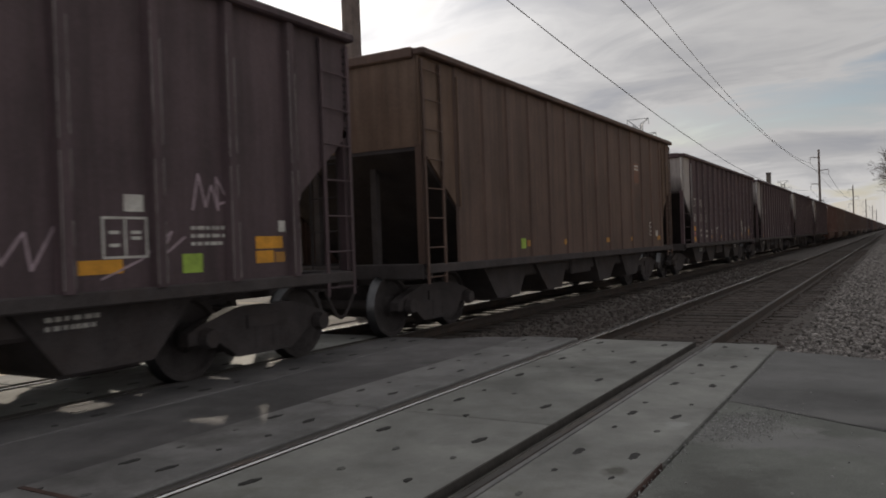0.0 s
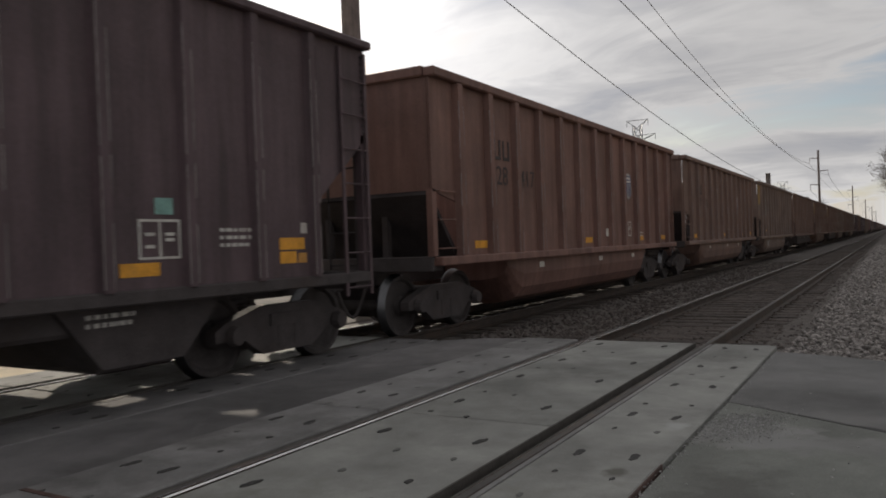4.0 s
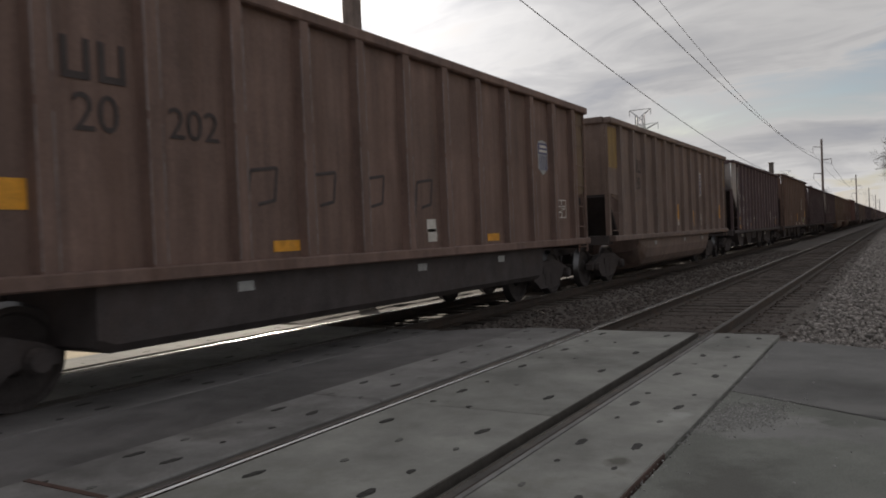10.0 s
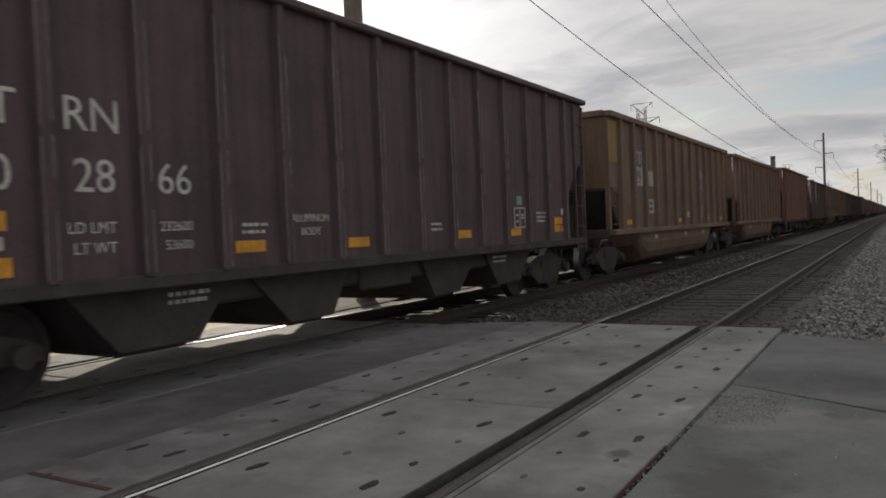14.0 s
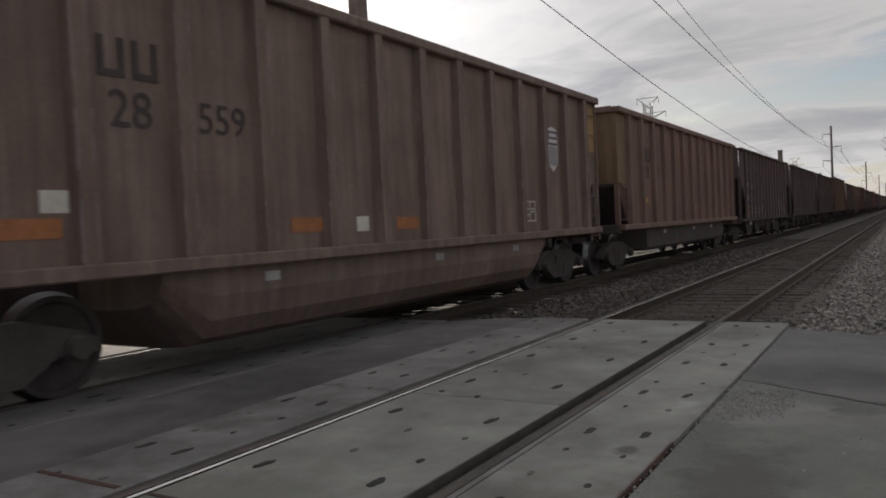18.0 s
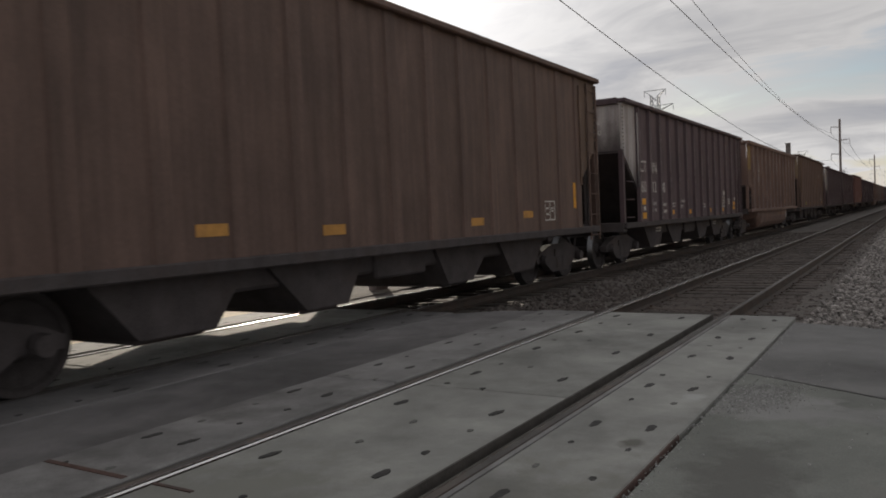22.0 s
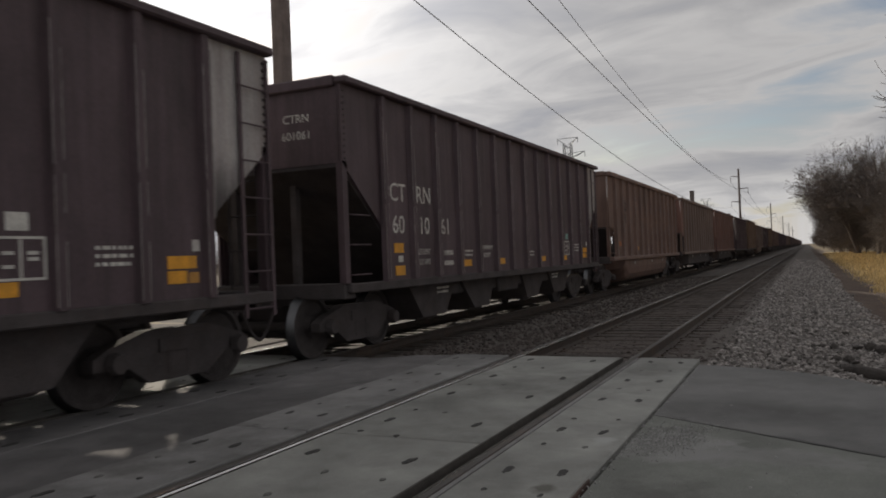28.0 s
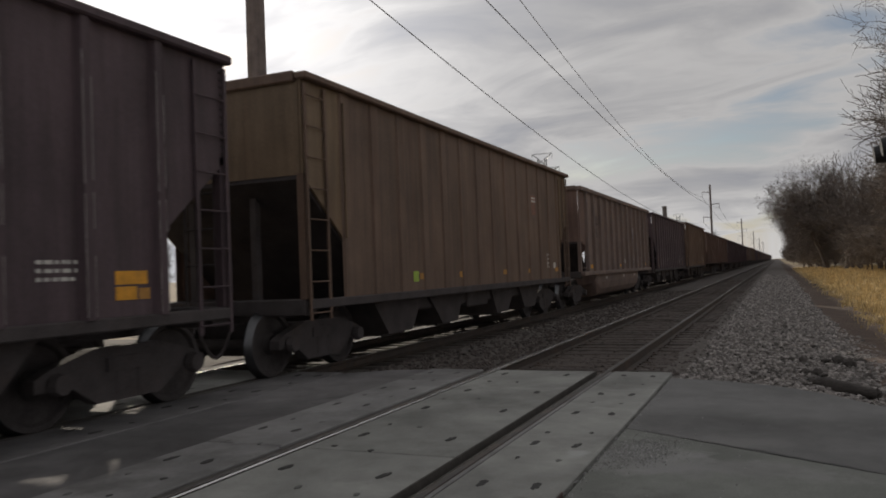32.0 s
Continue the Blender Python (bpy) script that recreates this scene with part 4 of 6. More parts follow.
M["teal"] = material("pale_teal_tag", (0.22, 0.40, 0.36), 0.6, scale=6, bump=0)
M["pink"] = material("pink_tag", (0.55, 0.20, 0.22), 0.6, scale=6, bump=0)
M["dull_orange"] = material("dull_yellow_reflector", (0.50, 0.25, 0.06), 0.6, scale=6, bump=0, stain=(0.28, 0.14, 0.06))
M["lime"] = material("lime_tag", (0.36, 0.52, 0.08), 0.5, scale=6, bump=0)
M["blue"] = material("shield_blue", (0.10, 0.10, 0.20), 0.6, scale=6, bump=0)
M["shield_red"] = material("faded_shield_red", (0.27, 0.12, 0.08), 0.6, scale=6, bump=0)
M["spray_grey"] = material("spray_grey", (0.29, 0.28, 0.30), 0.6, scale=4, bump=0)
M["spray_lime"] = material("spray_lime", (0.30, 0.32, 0.12), 0.6, scale=4, bump=0)
M["spray_dark"] = material("spray_dark", (0.03, 0.03, 0.035), 0.6, scale=4, bump=0)
M["spray_white"] = material("spray_white", (0.55, 0.53, 0.53), 0.6, scale=4, bump=0)
M["spray_chalk"] = material("spray_chalk", (0.44, 0.41, 0.41), 0.7, dark=0.8, scale=3, bump=0, stain=(0.26, 0.21, 0.20))
M["spray_pink"] = material("spray_pink", (0.42, 0.32, 0.36), 0.6, scale=4, bump=0)

PITCH, SPEED_ROWS = 15.594, ((0.0, 0.0), (6.0, 116.64), (13.0, 253.35), (19.0, 370.07), (32.0, 624.4))
HALF = 6.98                                  # half the length of a car's body
WX = 1.55                                    # its side sheets
CENTRE_0 = 0.683                             # centre of car 0 as the clip begins
TOP = {"hopper": 3.93, "tall": 4.12, "tub": 3.93, "flat": 3.93}
SILL = {"hopper": 1.03, "tall": 1.03, "tub": 1.15, "flat": 1.15}


def bm_mesh(bm, name):
    me = bpy.data.meshes.new(name)
    bm.to_mesh(me)
    bm.free()
    return me


def wheelset_mesh():
    bm = bmesh.new()
    tube(bm, (-0.98, 0, 0), (0.98, 0, 0), 0.08, 0.08, 12)
    for s in (-1, 1):
        x = s * HALF_GAUGE
        prof = [(-0.062, 0.49), (-0.035, 0.485), (-0.03, 0.462), (0.062, 0.452), (0.062, 0.40), (0.02, 0.37), (0.015, 0.16), (0.08, 0.13), (0.08, 0.0)]
        back = [(-0.062, 0.40), (-0.02, 0.36), (-0.02, 0.16), (-0.07, 0.13), (-0.07, 0.0)]
        n = 28
        for pr in (prof, [(-0.062, 0.49)] + back):
            rings = []
            for (px, r) in pr:
                if r == 0:
                    rings.append([bm.verts.new((x + s * px, 0, 0))])
                else:
                    rings.append([bm.verts.new((x + s * px, r * math.cos(a), r * math.sin(a))) for a in [2 * math.pi * k / n for k in range(n)]])
            for r0, r1 in zip(rings, rings[1:]):
                for k in range(n):
                    k2 = (k + 1) % n
                    if len(r1) == 1:
                        bm.faces.new((r0[k], r0[k2], r1[0]))
                    else:
                        bm.faces.new((r0[k], r0[k2], r1[k2], r1[k]))
    bmesh.ops.recalc_face_normals(bm, faces=bm.faces)
    me = bm_mesh(bm, "wheelset")
    me.materials.append(M["wheel"])
    me.materials.append(M["tread"])
    for p in me.polygons:
        c = p.center
        r = math.hypot(c.y, c.z)
        if 0.445 < r and 0.66 < abs(c.x) < 0.86:
            p.material_index, p.use_smooth = 1, True
    return me


def side_frame_mesh():
    bm = bmesh.new()
    out = [(-1.12, 0.52), (-1.12, 0.40), (-0.72, 0.40), (-0.42, 0.20), (0.42, 0.20), (0.72, 0.40), (1.12, 0.40), (1.12, 0.52), (0.95, 0.60), (0.45, 0.74), (-0.45, 0.74), (-0.95, 0.60)]
    prism(bm, out, "x", -0.075, 0.075)
    for s in (-1, 1):                         # springs stand in the middle, bearings at the ends
        tube(bm, (0.10, s * 0.89, 0.457), (0.19, s * 0.89, 0.457), 0.115, 0.095, 12)
        tube(bm, (0.0, s * 0.14, 0.26), (0.0, s * 0.14, 0.50), 0.095, 0.095, 10)
    box(bm, -0.10, 0.10, -0.30, 0.30, 0.50, 0.64)
    return bm_mesh(bm, "side_frame")


WHEELS, FRAME, WHEELSETS = wheelset_mesh(), side_frame_mesh(), []


def add_truck(car, y):
    bm = boxes((-1.0, 1.0, -0.19, 0.19, 0.46, 0.70), (-0.25, 0.25, -0.25, 0.25, 0.70, 0.78), bevel=0.02)
    truck = part("truck", bm, "under", car, "sooty four-wheel truck")
    truck.location = (0, y, 0)
    part("brake_beam", boxes((-0.72, 0.72, -0.36, -0.26, 0.22, 0.42), (-0.72, 0.72, 0.26, 0.36, 0.22, 0.42), (-0.08, 0.08, -0.5, 0.5, 0.25, 0.33)), "under", truck)
    for s in (-1, 1):
        f = part("side_frame", FRAME, "under", truck)
        f.matrix_basis = pose(s * 1.03, 0, 0, 0, 0, 0 if s > 0 else 180)
        w = part("wheelset", WHEELS, None, truck)
        w.matrix_parent_inverse = Matrix.Translation((0, s * 0.89, 0.457))


def add_ends(car, style, sgn):
    """What stands at one end of a car, sgn the way along the track."""
    top, sill = TOP[style], SILL[style]
    y = sgn * HALF
    gon = style in ("tub", "flat")

    def yb(a, b):
        return (min(sgn * a, sgn * b), max(sgn * a, sgn * b))

    z_end = 2.15 if gon else 2.74
    cut_z = 1.9
    inner = (6.1, 1.12) if gon else (4.72, 0.95)
    sheet = part("end_sheet", boxes((-1.5, 1.5, *yb(HALF - 0.06, HALF - 0.01), z_end, top - 0.05)), "maroon", car)
    sheet["role"] = "sheet_front" if sgn < 0 else "sheet_rear"
    if not gon:
        bm = bmesh.new()
        for i in range(12):
            z = z_end + 0.06 + i * (top - z_end - 0.25) / 11
            tube(bm, (WX - 0.002, sgn * (HALF - 0.07), z), (WX + 0.014, sgn * (HALF - 0.07), z), 0.022, 0.016, 6)
        tagged(part("rivet_row", bm, "under", car), kind="stuff")
        part("grab_pipe", tube(tube(bmesh.new(), (WX + 0.05, sgn * 5.97, cut_z), (WX + 0.05, sgn * 5.97, top - 0.25), 0.018, 0.018, 6), (WX, sgn * 5.97, cut_z + 0.05), (WX + 0.05, sgn * 5.97, cut_z + 0.05), 0.018, 0.018, 6), "maroon", car)["role"] = "end_front" if sgn < 0 else "end_rear"
    bm = bmesh.new()
    prism(bm, [(sgn * HALF - sgn * 0.02, z_end), (sgn * inner[0], inner[1]), (sgn * (inner[0] + 0.08), inner[1] - 0.04), (sgn * HALF, z_end - 0.06)], "x", -1.5, 1.5)
    part("slope_sheet", bm, "soot_shade", car, "slope sheet with shade put into its dark colour")
    part("end_sill", boxes((-1.52, 1.52, *yb(HALF - 0.28, HALF), sill - 0.18, sill + 0.04), bevel=0.015), "under", car)
    for s in (-1, 1):
        part("corner_post", boxes((min(s * 1.55, s * 1.45), max(s * 1.55, s * 1.45), *yb(HALF - 0.12, HALF + 0.002), sill + 0.04, z_end + 0.02)), "maroon", car)["role"] = "body"
        part("brace", boxes((s * 0.55 - 0.05, s * 0.55 + 0.05, *yb(HALF - 0.32, HALF - 0.22), sill + 0.04, z_end - 0.22)), "under", car)
        # a full ladder at the right-hand corner of each side, a few grab irons at the other
        full = s * sgn > 0 or style == "tall"
        if not full:
            for z in (sill + 0.15, sill + 0.57, sill + 0.99):
                bm = bmesh.new()
                tube(bm, (s * 1.60, sgn * (HALF - 0.12), z), (s * 1.60, sgn * (HALF - 0.60), z), 0.012, 0.012, 5)
                for e in (0.12, 0.60):
                    tube(bm, (s * 1.545, sgn * (HALF - e), z), (s * 1.60, sgn * (HALF - e), z), 0.012, 0.012, 5)
                part("grab_iron", bm, "maroon", car)["role"] = "ladder"
            continue
        bm = bmesh.new()
        box(bm, s * 1.585 - 0.012, s * 1.585 + 0.012, *yb(HALF - 0.07, HALF - 0.02), sill - 0.25, top - 0.15)
        box(bm, s * 1.585 - 0.012, s * 1.585 + 0.012, *yb(HALF - 0.56, HALF - 0.51), sill - 0.25, top - 0.15)
        z = sill - 0.15
        while z < top - 0.2:
            tube(bm, (s * 1.60, sgn * (HALF - 0.045), z), (s * 1.60, sgn * (HALF - 0.535), z), 0.011, 0.011, 5)
            z += 0.42
        part("side_ladder", bm, "maroon", car)["role"] = "ladder"
    bm = bmesh.new()
    lx = sgn * 1.075
    for x in (lx - 0.22, lx + 0.22):
        tube(bm, (x, sgn * (HALF + 0.07), sill), (x, sgn * (HALF + 0.07), top - 0.2), 0.018, 0.018, 5)
    for i in range(7):
        z = sill + 0.1 + i * 0.42
        tube(bm, (lx - 0.22, sgn * (HALF + 0.07), z), (lx + 0.22, sgn * (HALF + 0.07), z), 0.012, 0.012, 5)
    part("end_ladder", bm, "under", car)
    bm = boxes((-0.16, 0.16, *yb(HALF, HALF + 0.42), 0.76, 0.98), (-0.20, 0.20, *yb(HALF + 0.38, HALF + 0.66), 0.72, 1.02), (0.02, 0.20, *yb(HALF + 0.60, 7.82), 0.74, 1.0), bevel=0.02)
    part("coupler", bm, "under", car)
    bm = bmesh.new()
    pts = [(0.35, sgn * (HALF + 0.05 + 0.7 * f), 0.75 - 0.42 * math.sin(math.pi * f)) for f in [k / 8 for k in range(9)]]
    sagging(bm, pts, 0.025, 6)
    part("air_hose", bm, "under", car)
    if sgn > 0:
        bm = bmesh.new()
        tube(bm, (-0.7, sgn * (HALF + 0.10), 2.25), (-0.7, sgn * (HALF + 0.13), 2.25), 0.28, 0.28, 18)
        part("brake_wheel", bm, "under", car)
        bm = bmesh.new()
        tube(bm, (-0.75, sgn * (HALF - 0.75), 1.45), (0.45, sgn * (HALF - 0.75), 1.45), 0.2, 0.2, 14)
        tube(bm, (0.6, sgn * (HALF - 0.7), sill), (0.6, sgn * (HALF - 0.7), 1.5), 0.15, 0.15, 12)
        part("brake_reservoir", bm, "under", car)


def make_car(style):
    """One coal car: its body stands on two trucks; origin on the rail tops at mid length, camera side +x."""
    top, sill = TOP[style], SILL[style]
    gon = style in ("tub", "flat")
    car = new("coal_gondola" if gon else "coal_hopper")
    bay = 6.2 if gon else 5.89
    lowz, cut = (2.15, 1.98) if gon else (2.74, 1.82)
    n = 12 if gon else 13
    rib_w, rib_d = (0.075, 0.10) if gon else (0.048, 0.075) if style == "hopper" else (0.10, 0.035)
    bm = bmesh.new()
    d = rib_d
    prism(bm, [(-rib_w - 0.03, 0), (-rib_w, d), (rib_w, d), (rib_w + 0.03, 0)], "z", sill + 0.02, top - 0.10)
    for v in bm.verts:
        v.co = (v.co.y, v.co.x, v.co.z)
    bmesh.ops.recalc_face_normals(bm, faces=bm.faces)
    # bare metal shows along the rib's two edges, in broken lengths
    nf = len(bm.faces)
    edge_rnd = random.Random(len(style) * 13)
    if style != "tall":
        for q in (-rib_w, rib_w):
            z = sill + 0.05
            while z < top - 0.5:
                z2 = min(top - 0.2, z + edge_rnd.uniform(0.3, 1.3))
                box(bm, d - 0.003, d + 0.003, q - 0.005, q + 0.005, z, z2)
                z = z2 + edge_rnd.uniform(0.05, 0.5)
    rib = bm_mesh(bm, "rib")
    rib.materials.append(M["maroon"])
    rib.materials.append(M["rib_edge"])
    for p in rib.polygons[nf:] if nf else ():
        p.material_index = 1
    for s in (-1, 1):
        x0, x1 = sorted((s * (WX - 0.03), s * WX))
        part("side_wall", boxes((x0, x1, -bay, bay, sill, top - 0.05)), "maroon", car)["role"] = "body"
        for e in (-1, 1):
            bm = bmesh.new()
            prism(bm, [(e * bay, top - 0.05), (e * bay, cut), (e * HALF, lowz), (e * HALF, top - 0.05)], "x", x0, x1)
            part("end_bay_sheet", bm, "maroon", car)["role"] = "end_front" if e < 0 else "end_rear"
        for i in range(n + 1):
            r = part("rib", rib, "maroon", car)
            r.matrix_basis = pose(s * (WX - 0.002), -bay + 2 * bay * i / n, 0, 0, 0, 0 if s > 0 else 180)
            r["role"] = "rib"
        c0, c1 = sorted((s * 1.47, s * 1.665))
        part("top_chord", boxes((c0, c1, -HALF - 0.03, HALF + 0.03, top - (0.14 if gon else 0.10), top), bevel=0.02), "maroon", car)["role"] = "chord"
        b0, b1 = sorted((s * 1.40, s * (1.67 if gon else 1.60)))
        part("side_sill", boxes((b0, b1, -HALF + 0.05, HALF - 0.05, sill - 0.10, sill + 0.03), bevel=0.015), "maroon" if gon else "under", car)["role"] = "sill" if gon else ""
    for e in (-1, 1):
        a, b = sorted((e * (HALF - 0.10), e * (HALF + 0.06)))
        part("end_chord", boxes((-1.47, 1.47, a, b, top - 0.13, top + 0.02), bevel=0.02), "maroon", car)["role"] = "chord"
        add_ends(car, style, e)
        add_truck(car, e * 5.9)
    part("centre_sill", boxes((-0.19, 0.19, -HALF - 0.15, HALF + 0.15, 0.74, 0.99)), "under", car)
    if gon:
        bm = bmesh.new()
        if style == "tub":
            half = [(1.52, sill), (1.52, 0.78), (1.46, 0.54), (1.32, 0.36), (1.08, 0.27), (0.75, 0.24)]
        else:
            half = [(1.52, sill), (1.52, 0.54), (1.44, 0.46)]
        prof = half + [(-x, z) for x, z in half[::-1]]
        ends = ((-4.35, 0.5), (-3.8, 1.0), (3.8, 1.0), (4.35, 0.5)) if style == "tub" else ((-4.7, 0.9), (-4.55, 1.0), (4.55, 1.0), (4.7, 0.9))
        rings = [[bm.verts.new((x * (0.9 + 0.1 * k), y, sill - (sill - z) * k)) for x, z in prof] for y, k in ends]
        for r0, r1 in zip(rings, rings[1:]):
            for i in range(len(prof)):
                j = (i + 1) % len(prof)
                bm.faces.new((r0[i], r1[i], r1[j], r0[j]))
        bm.faces.new(rings[0])
        bm.faces.new(rings[-1][::-1])
        bmesh.ops.recalc_face_normals(bm, faces=bm.faces)
        part("drop_tub", bm, "maroon" if style == "tub" else "under", car, "dirty drop tub between the trucks")["role"] = "tub" if style == "tub" else ""
    else:
        for s in (-1, 1):
            for a, b, c, d in ((0.80, 2.65, 1.20, 1.95), (2.80, 4.78, 3.30, 4.20)):
                bm = bmesh.new()
                prism(bm, [(s * a, sill - 0.02), (s * b, sill - 0.02), (s * d, 0.37), (s * c, 0.37)], "x", -1.30, 1.30)
                part("hopper_chute", bm, "under", car)
                part("chute_door", boxes((-1.15, 1.15, min(s * c, s * d) + 0.04, max(s * c, s * d) - 0.04, 0.32, 0.38)), "under", car)
        part("door_skirt", boxes((-1.24, 1.24, -4.50, 4.50, 0.68, sill - 0.03), bevel=0.04), "under", car)
        part("gate_beam", boxes((-1.30, 1.30, -0.60, 0.60, 0.60, sill - 0.02), bevel=0.03), "under", car)
    return car


def make_far_car(style):
    """The same car where it never comes near: fewer pieces."""
    top, sill = TOP[style], SILL[style]
    car = new("coal_gondola" if style in ("tub", "flat") else "coal_hopper")
    bm = boxes((-WX, WX, -HALF, HALF, 2.2, top - 0.1), (-WX, WX, -6.0, 6.0, sill, 2.2))
    part("body", bm, "maroon", car)["role"] = "body"
    part("top_chord", boxes((-1.66, 1.66, -HALF - 0.03, HALF + 0.03, top - 0.12, top)), "maroon", car)["role"] = "chord"
    rib = bm_mesh(boxes((WX, WX + 0.09, -0.06, 0.06, sill, top - 0.12)), "rib")
    for i in range(13):
        r = part("rib", rib, "maroon", car)
        r.location.y = -6 + i
        r["role"] = "rib"
    part("underframe", boxes((-1.4, 1.4, -HALF, HALF, sill - 0.12, sill), (-0.9, 0.9, -3.7, 3.7, 0.36, sill)), "under", car)
    for e in (-1, 1):
        part("truck", boxes((-1.05, 1.05, e * 5.9 - 1.3, e * 5.9 + 1.3, 0.05, 0.9)), "under", car)
    part("centre_sill", boxes((-0.2, 0.2, -7.8, 7.8, 0.74, 0.99)), "under", car)
    return car


FACE = Matrix(((0, 0, 1, 0), (1, 0, 0, 0), (0, 1, 0, 0), (0, 0, 0, 1)))     # a text that faces +x and reads along +y
TEXTS = {}


def text_mesh(words, size):
    key = (words, size)
    if key not in TEXTS:
        cu = bpy.data.curves.new("lettering", "FONT")
        cu.body, cu.size, cu.extrude, cu.resolution_u = words, size, 0.001, 3
        cu.align_x, cu.align_y = "CENTER", "CENTER"
        ob = new("lettering", cu)
        bpy.context.view_layer.update()
        me = bpy.data.meshes.new_from_object(ob.evaluated_get(bpy.context.evaluated_depsgraph_get()))
        bpy.data.objects.remove(ob)
        bpy.data.curves.remove(cu)
        TEXTS[key] = me
    return TEXTS[key]


def lettering(car, words, y, z, size, mat="letter", name="lettering", x=WX + 0.004):
    me = text_mesh(words, size)
    if not me.materials:
        me.materials.append(M[mat])
    ob = part(name, me, None, car)
    ob.matrix_basis = Matrix.Translation((x, y, z)) @ FACE
    if me.materials[0] != M[mat]:
        ob.material_slots[0].link = "OBJECT"
        ob.material_slots[0].material = M[mat]


PLATES = {}


def plate(car, y, z, w, h, mat, name="sticker", x=WX + 0.003):
    """A flat plate or sticker on the side sheet, w along the car, h high."""
    key = (round(w, 3), round(h, 3), mat)
    if key not in PLATES:
        PLATES[key] = bm_mesh(boxes((-0.003, 0.003, -w / 2, w / 2, -h / 2, h / 2)), name)
        PLATES[key].materials.append(M[mat])
    ob = part(name, PLATES[key], None, car)
    ob.location = (x, y, z)
    return ob


def text_bars(car, y, z, w, rows, mat="letter", gap=0.075, h=0.035, x=WX + 0.005):
    """Writing too small to read: broken bars."""
    key = ("bars", w, rows, mat)
    if key not in PLATES:
        rnd = random.Random(rows * 7 + int(w * 100))
        bm = bmesh.new()
        for r in range(rows):
            a = -w / 2
            while a < w / 2 - 0.02:
                b = min(w / 2, a + rnd.uniform(0.03, 0.09))
                box(bm, -0.002, 0.002, a, b, -r * gap - h, -r * gap)
                a = b + rnd.uniform(0.015, 0.04)
        PLATES[key] = bm_mesh(bm, "small_print")
        PLATES[key].materials.append(M[mat])
    ob = tagged(part("small_print", PLATES[key], None, car), kind="stuff")
    ob.location = (x, y, z)


def shield(car, y, z, w, h, faded=False, fresh=False, plain=False):
    """A railroad shield as plain shapes: dark head, striped body."""
    out = [(-0.5, 0.32), (-0.42, 0.5), (0, 0.56), (0.42, 0.5), (0.5, 0.32), (0.46, -0.1), (0.5, -0.3), (0.0, -0.5), (-0.5, -0.3), (-0.46, -0.1)]
    bm = bmesh.new()
    prism(bm, [(a * w, b * h) for a, b in out], "x", -0.003, 0.003)
    base = part("shield", bm, "brown" if faded else "letter" if fresh else "patch_grey", car)
    base.location = (WX + 0.004, y, z)
    head = part("shield_head", boxes((-0.002, 0.003, -0.44 * w, 0.44 * w, 0.12 * h, 0.46 * h)), "shield_red" if faded else "blue", base)
    head.location = (0.004, 0, 0)
    words = part("shield_band", boxes((0, 0.003, -0.34 * w, 0.34 * w, 0.32 * h, 0.40 * h), (0, 0.003, -0.38 * w, 0.38 * w, 0.18 * h, 0.26 * h)), "letter", base)
    words.location = (0.008, 0, 0)
    if plain:
        return
    rows = [(0, 0.003, (i * 0.17 - 0.36) * w, (i * 0.17 - 0.29) * w, -0.36 * h, 0.09 * h) for i in range(5)]
    st = part("shield_field", boxes(*rows), "shield_red" if faded else "blue", base)
    st.location = (0.004, 0, 0)


def test_box(car, y, z):
    """The framed table of test dates: a white frame with bars."""
    w, h, t = 0.46, 0.36, 0.022
    bm = boxes((0, 0.004, -w / 2, w / 2, h / 2 - t, h / 2), (0, 0.004, -w / 2, w / 2, -h / 2, -h / 2 + t), (0, 0.004, -w / 2, -w / 2 + t, -h / 2 + t, h / 2 - t), (0, 0.004, w / 2 - t, w / 2, -h / 2 + t, h / 2 - t), (0, 0.004, -t / 2, t / 2, -h / 2 + t, h / 2 - t), (0, 0.004, -0.16, -0.06, 0.03, 0.06), (0, 0.004, 0.06, 0.16, 0.03, 0.06), (0, 0.004, -0.16, -0.06, -0.08, -0.05), (0, 0.004, 0.06, 0.16, -0.02, 0.01))
    ob = part("test_table", bm, "letter", car)
    ob.location = (WX + 0.003, y, z)


def blob(car, pts, mat, x, name):
    bm = bmesh.new()
    f = bm.faces.new([bm.verts.new((0, a, b)) for a, b in pts])
    r = bmesh.ops.extrude_face_region(bm, geom=[f])
    for v in r["geom"]:
        if isinstance(v, bmesh.types.BMVert):
            v.co.x += 0.002
    bmesh.ops.recalc_face_normals(bm, faces=bm.faces)
    ob = part(name, bm, mat, car)
    ob.location = (x, 0, 0)


def scrawl(car, pts, r, mat, name="spray_line"):
    bm = bmesh.new()
    for p, q in zip(pts, pts[1:]):
        tube(bm, (WX + 0.006, *p), (WX + 0.006, *q), r, r, 5)
    for v in bm.verts:
        v.co.x = WX + 0.004 + (v.co.x - WX) * 0.15
    part(name, bm, mat, car)


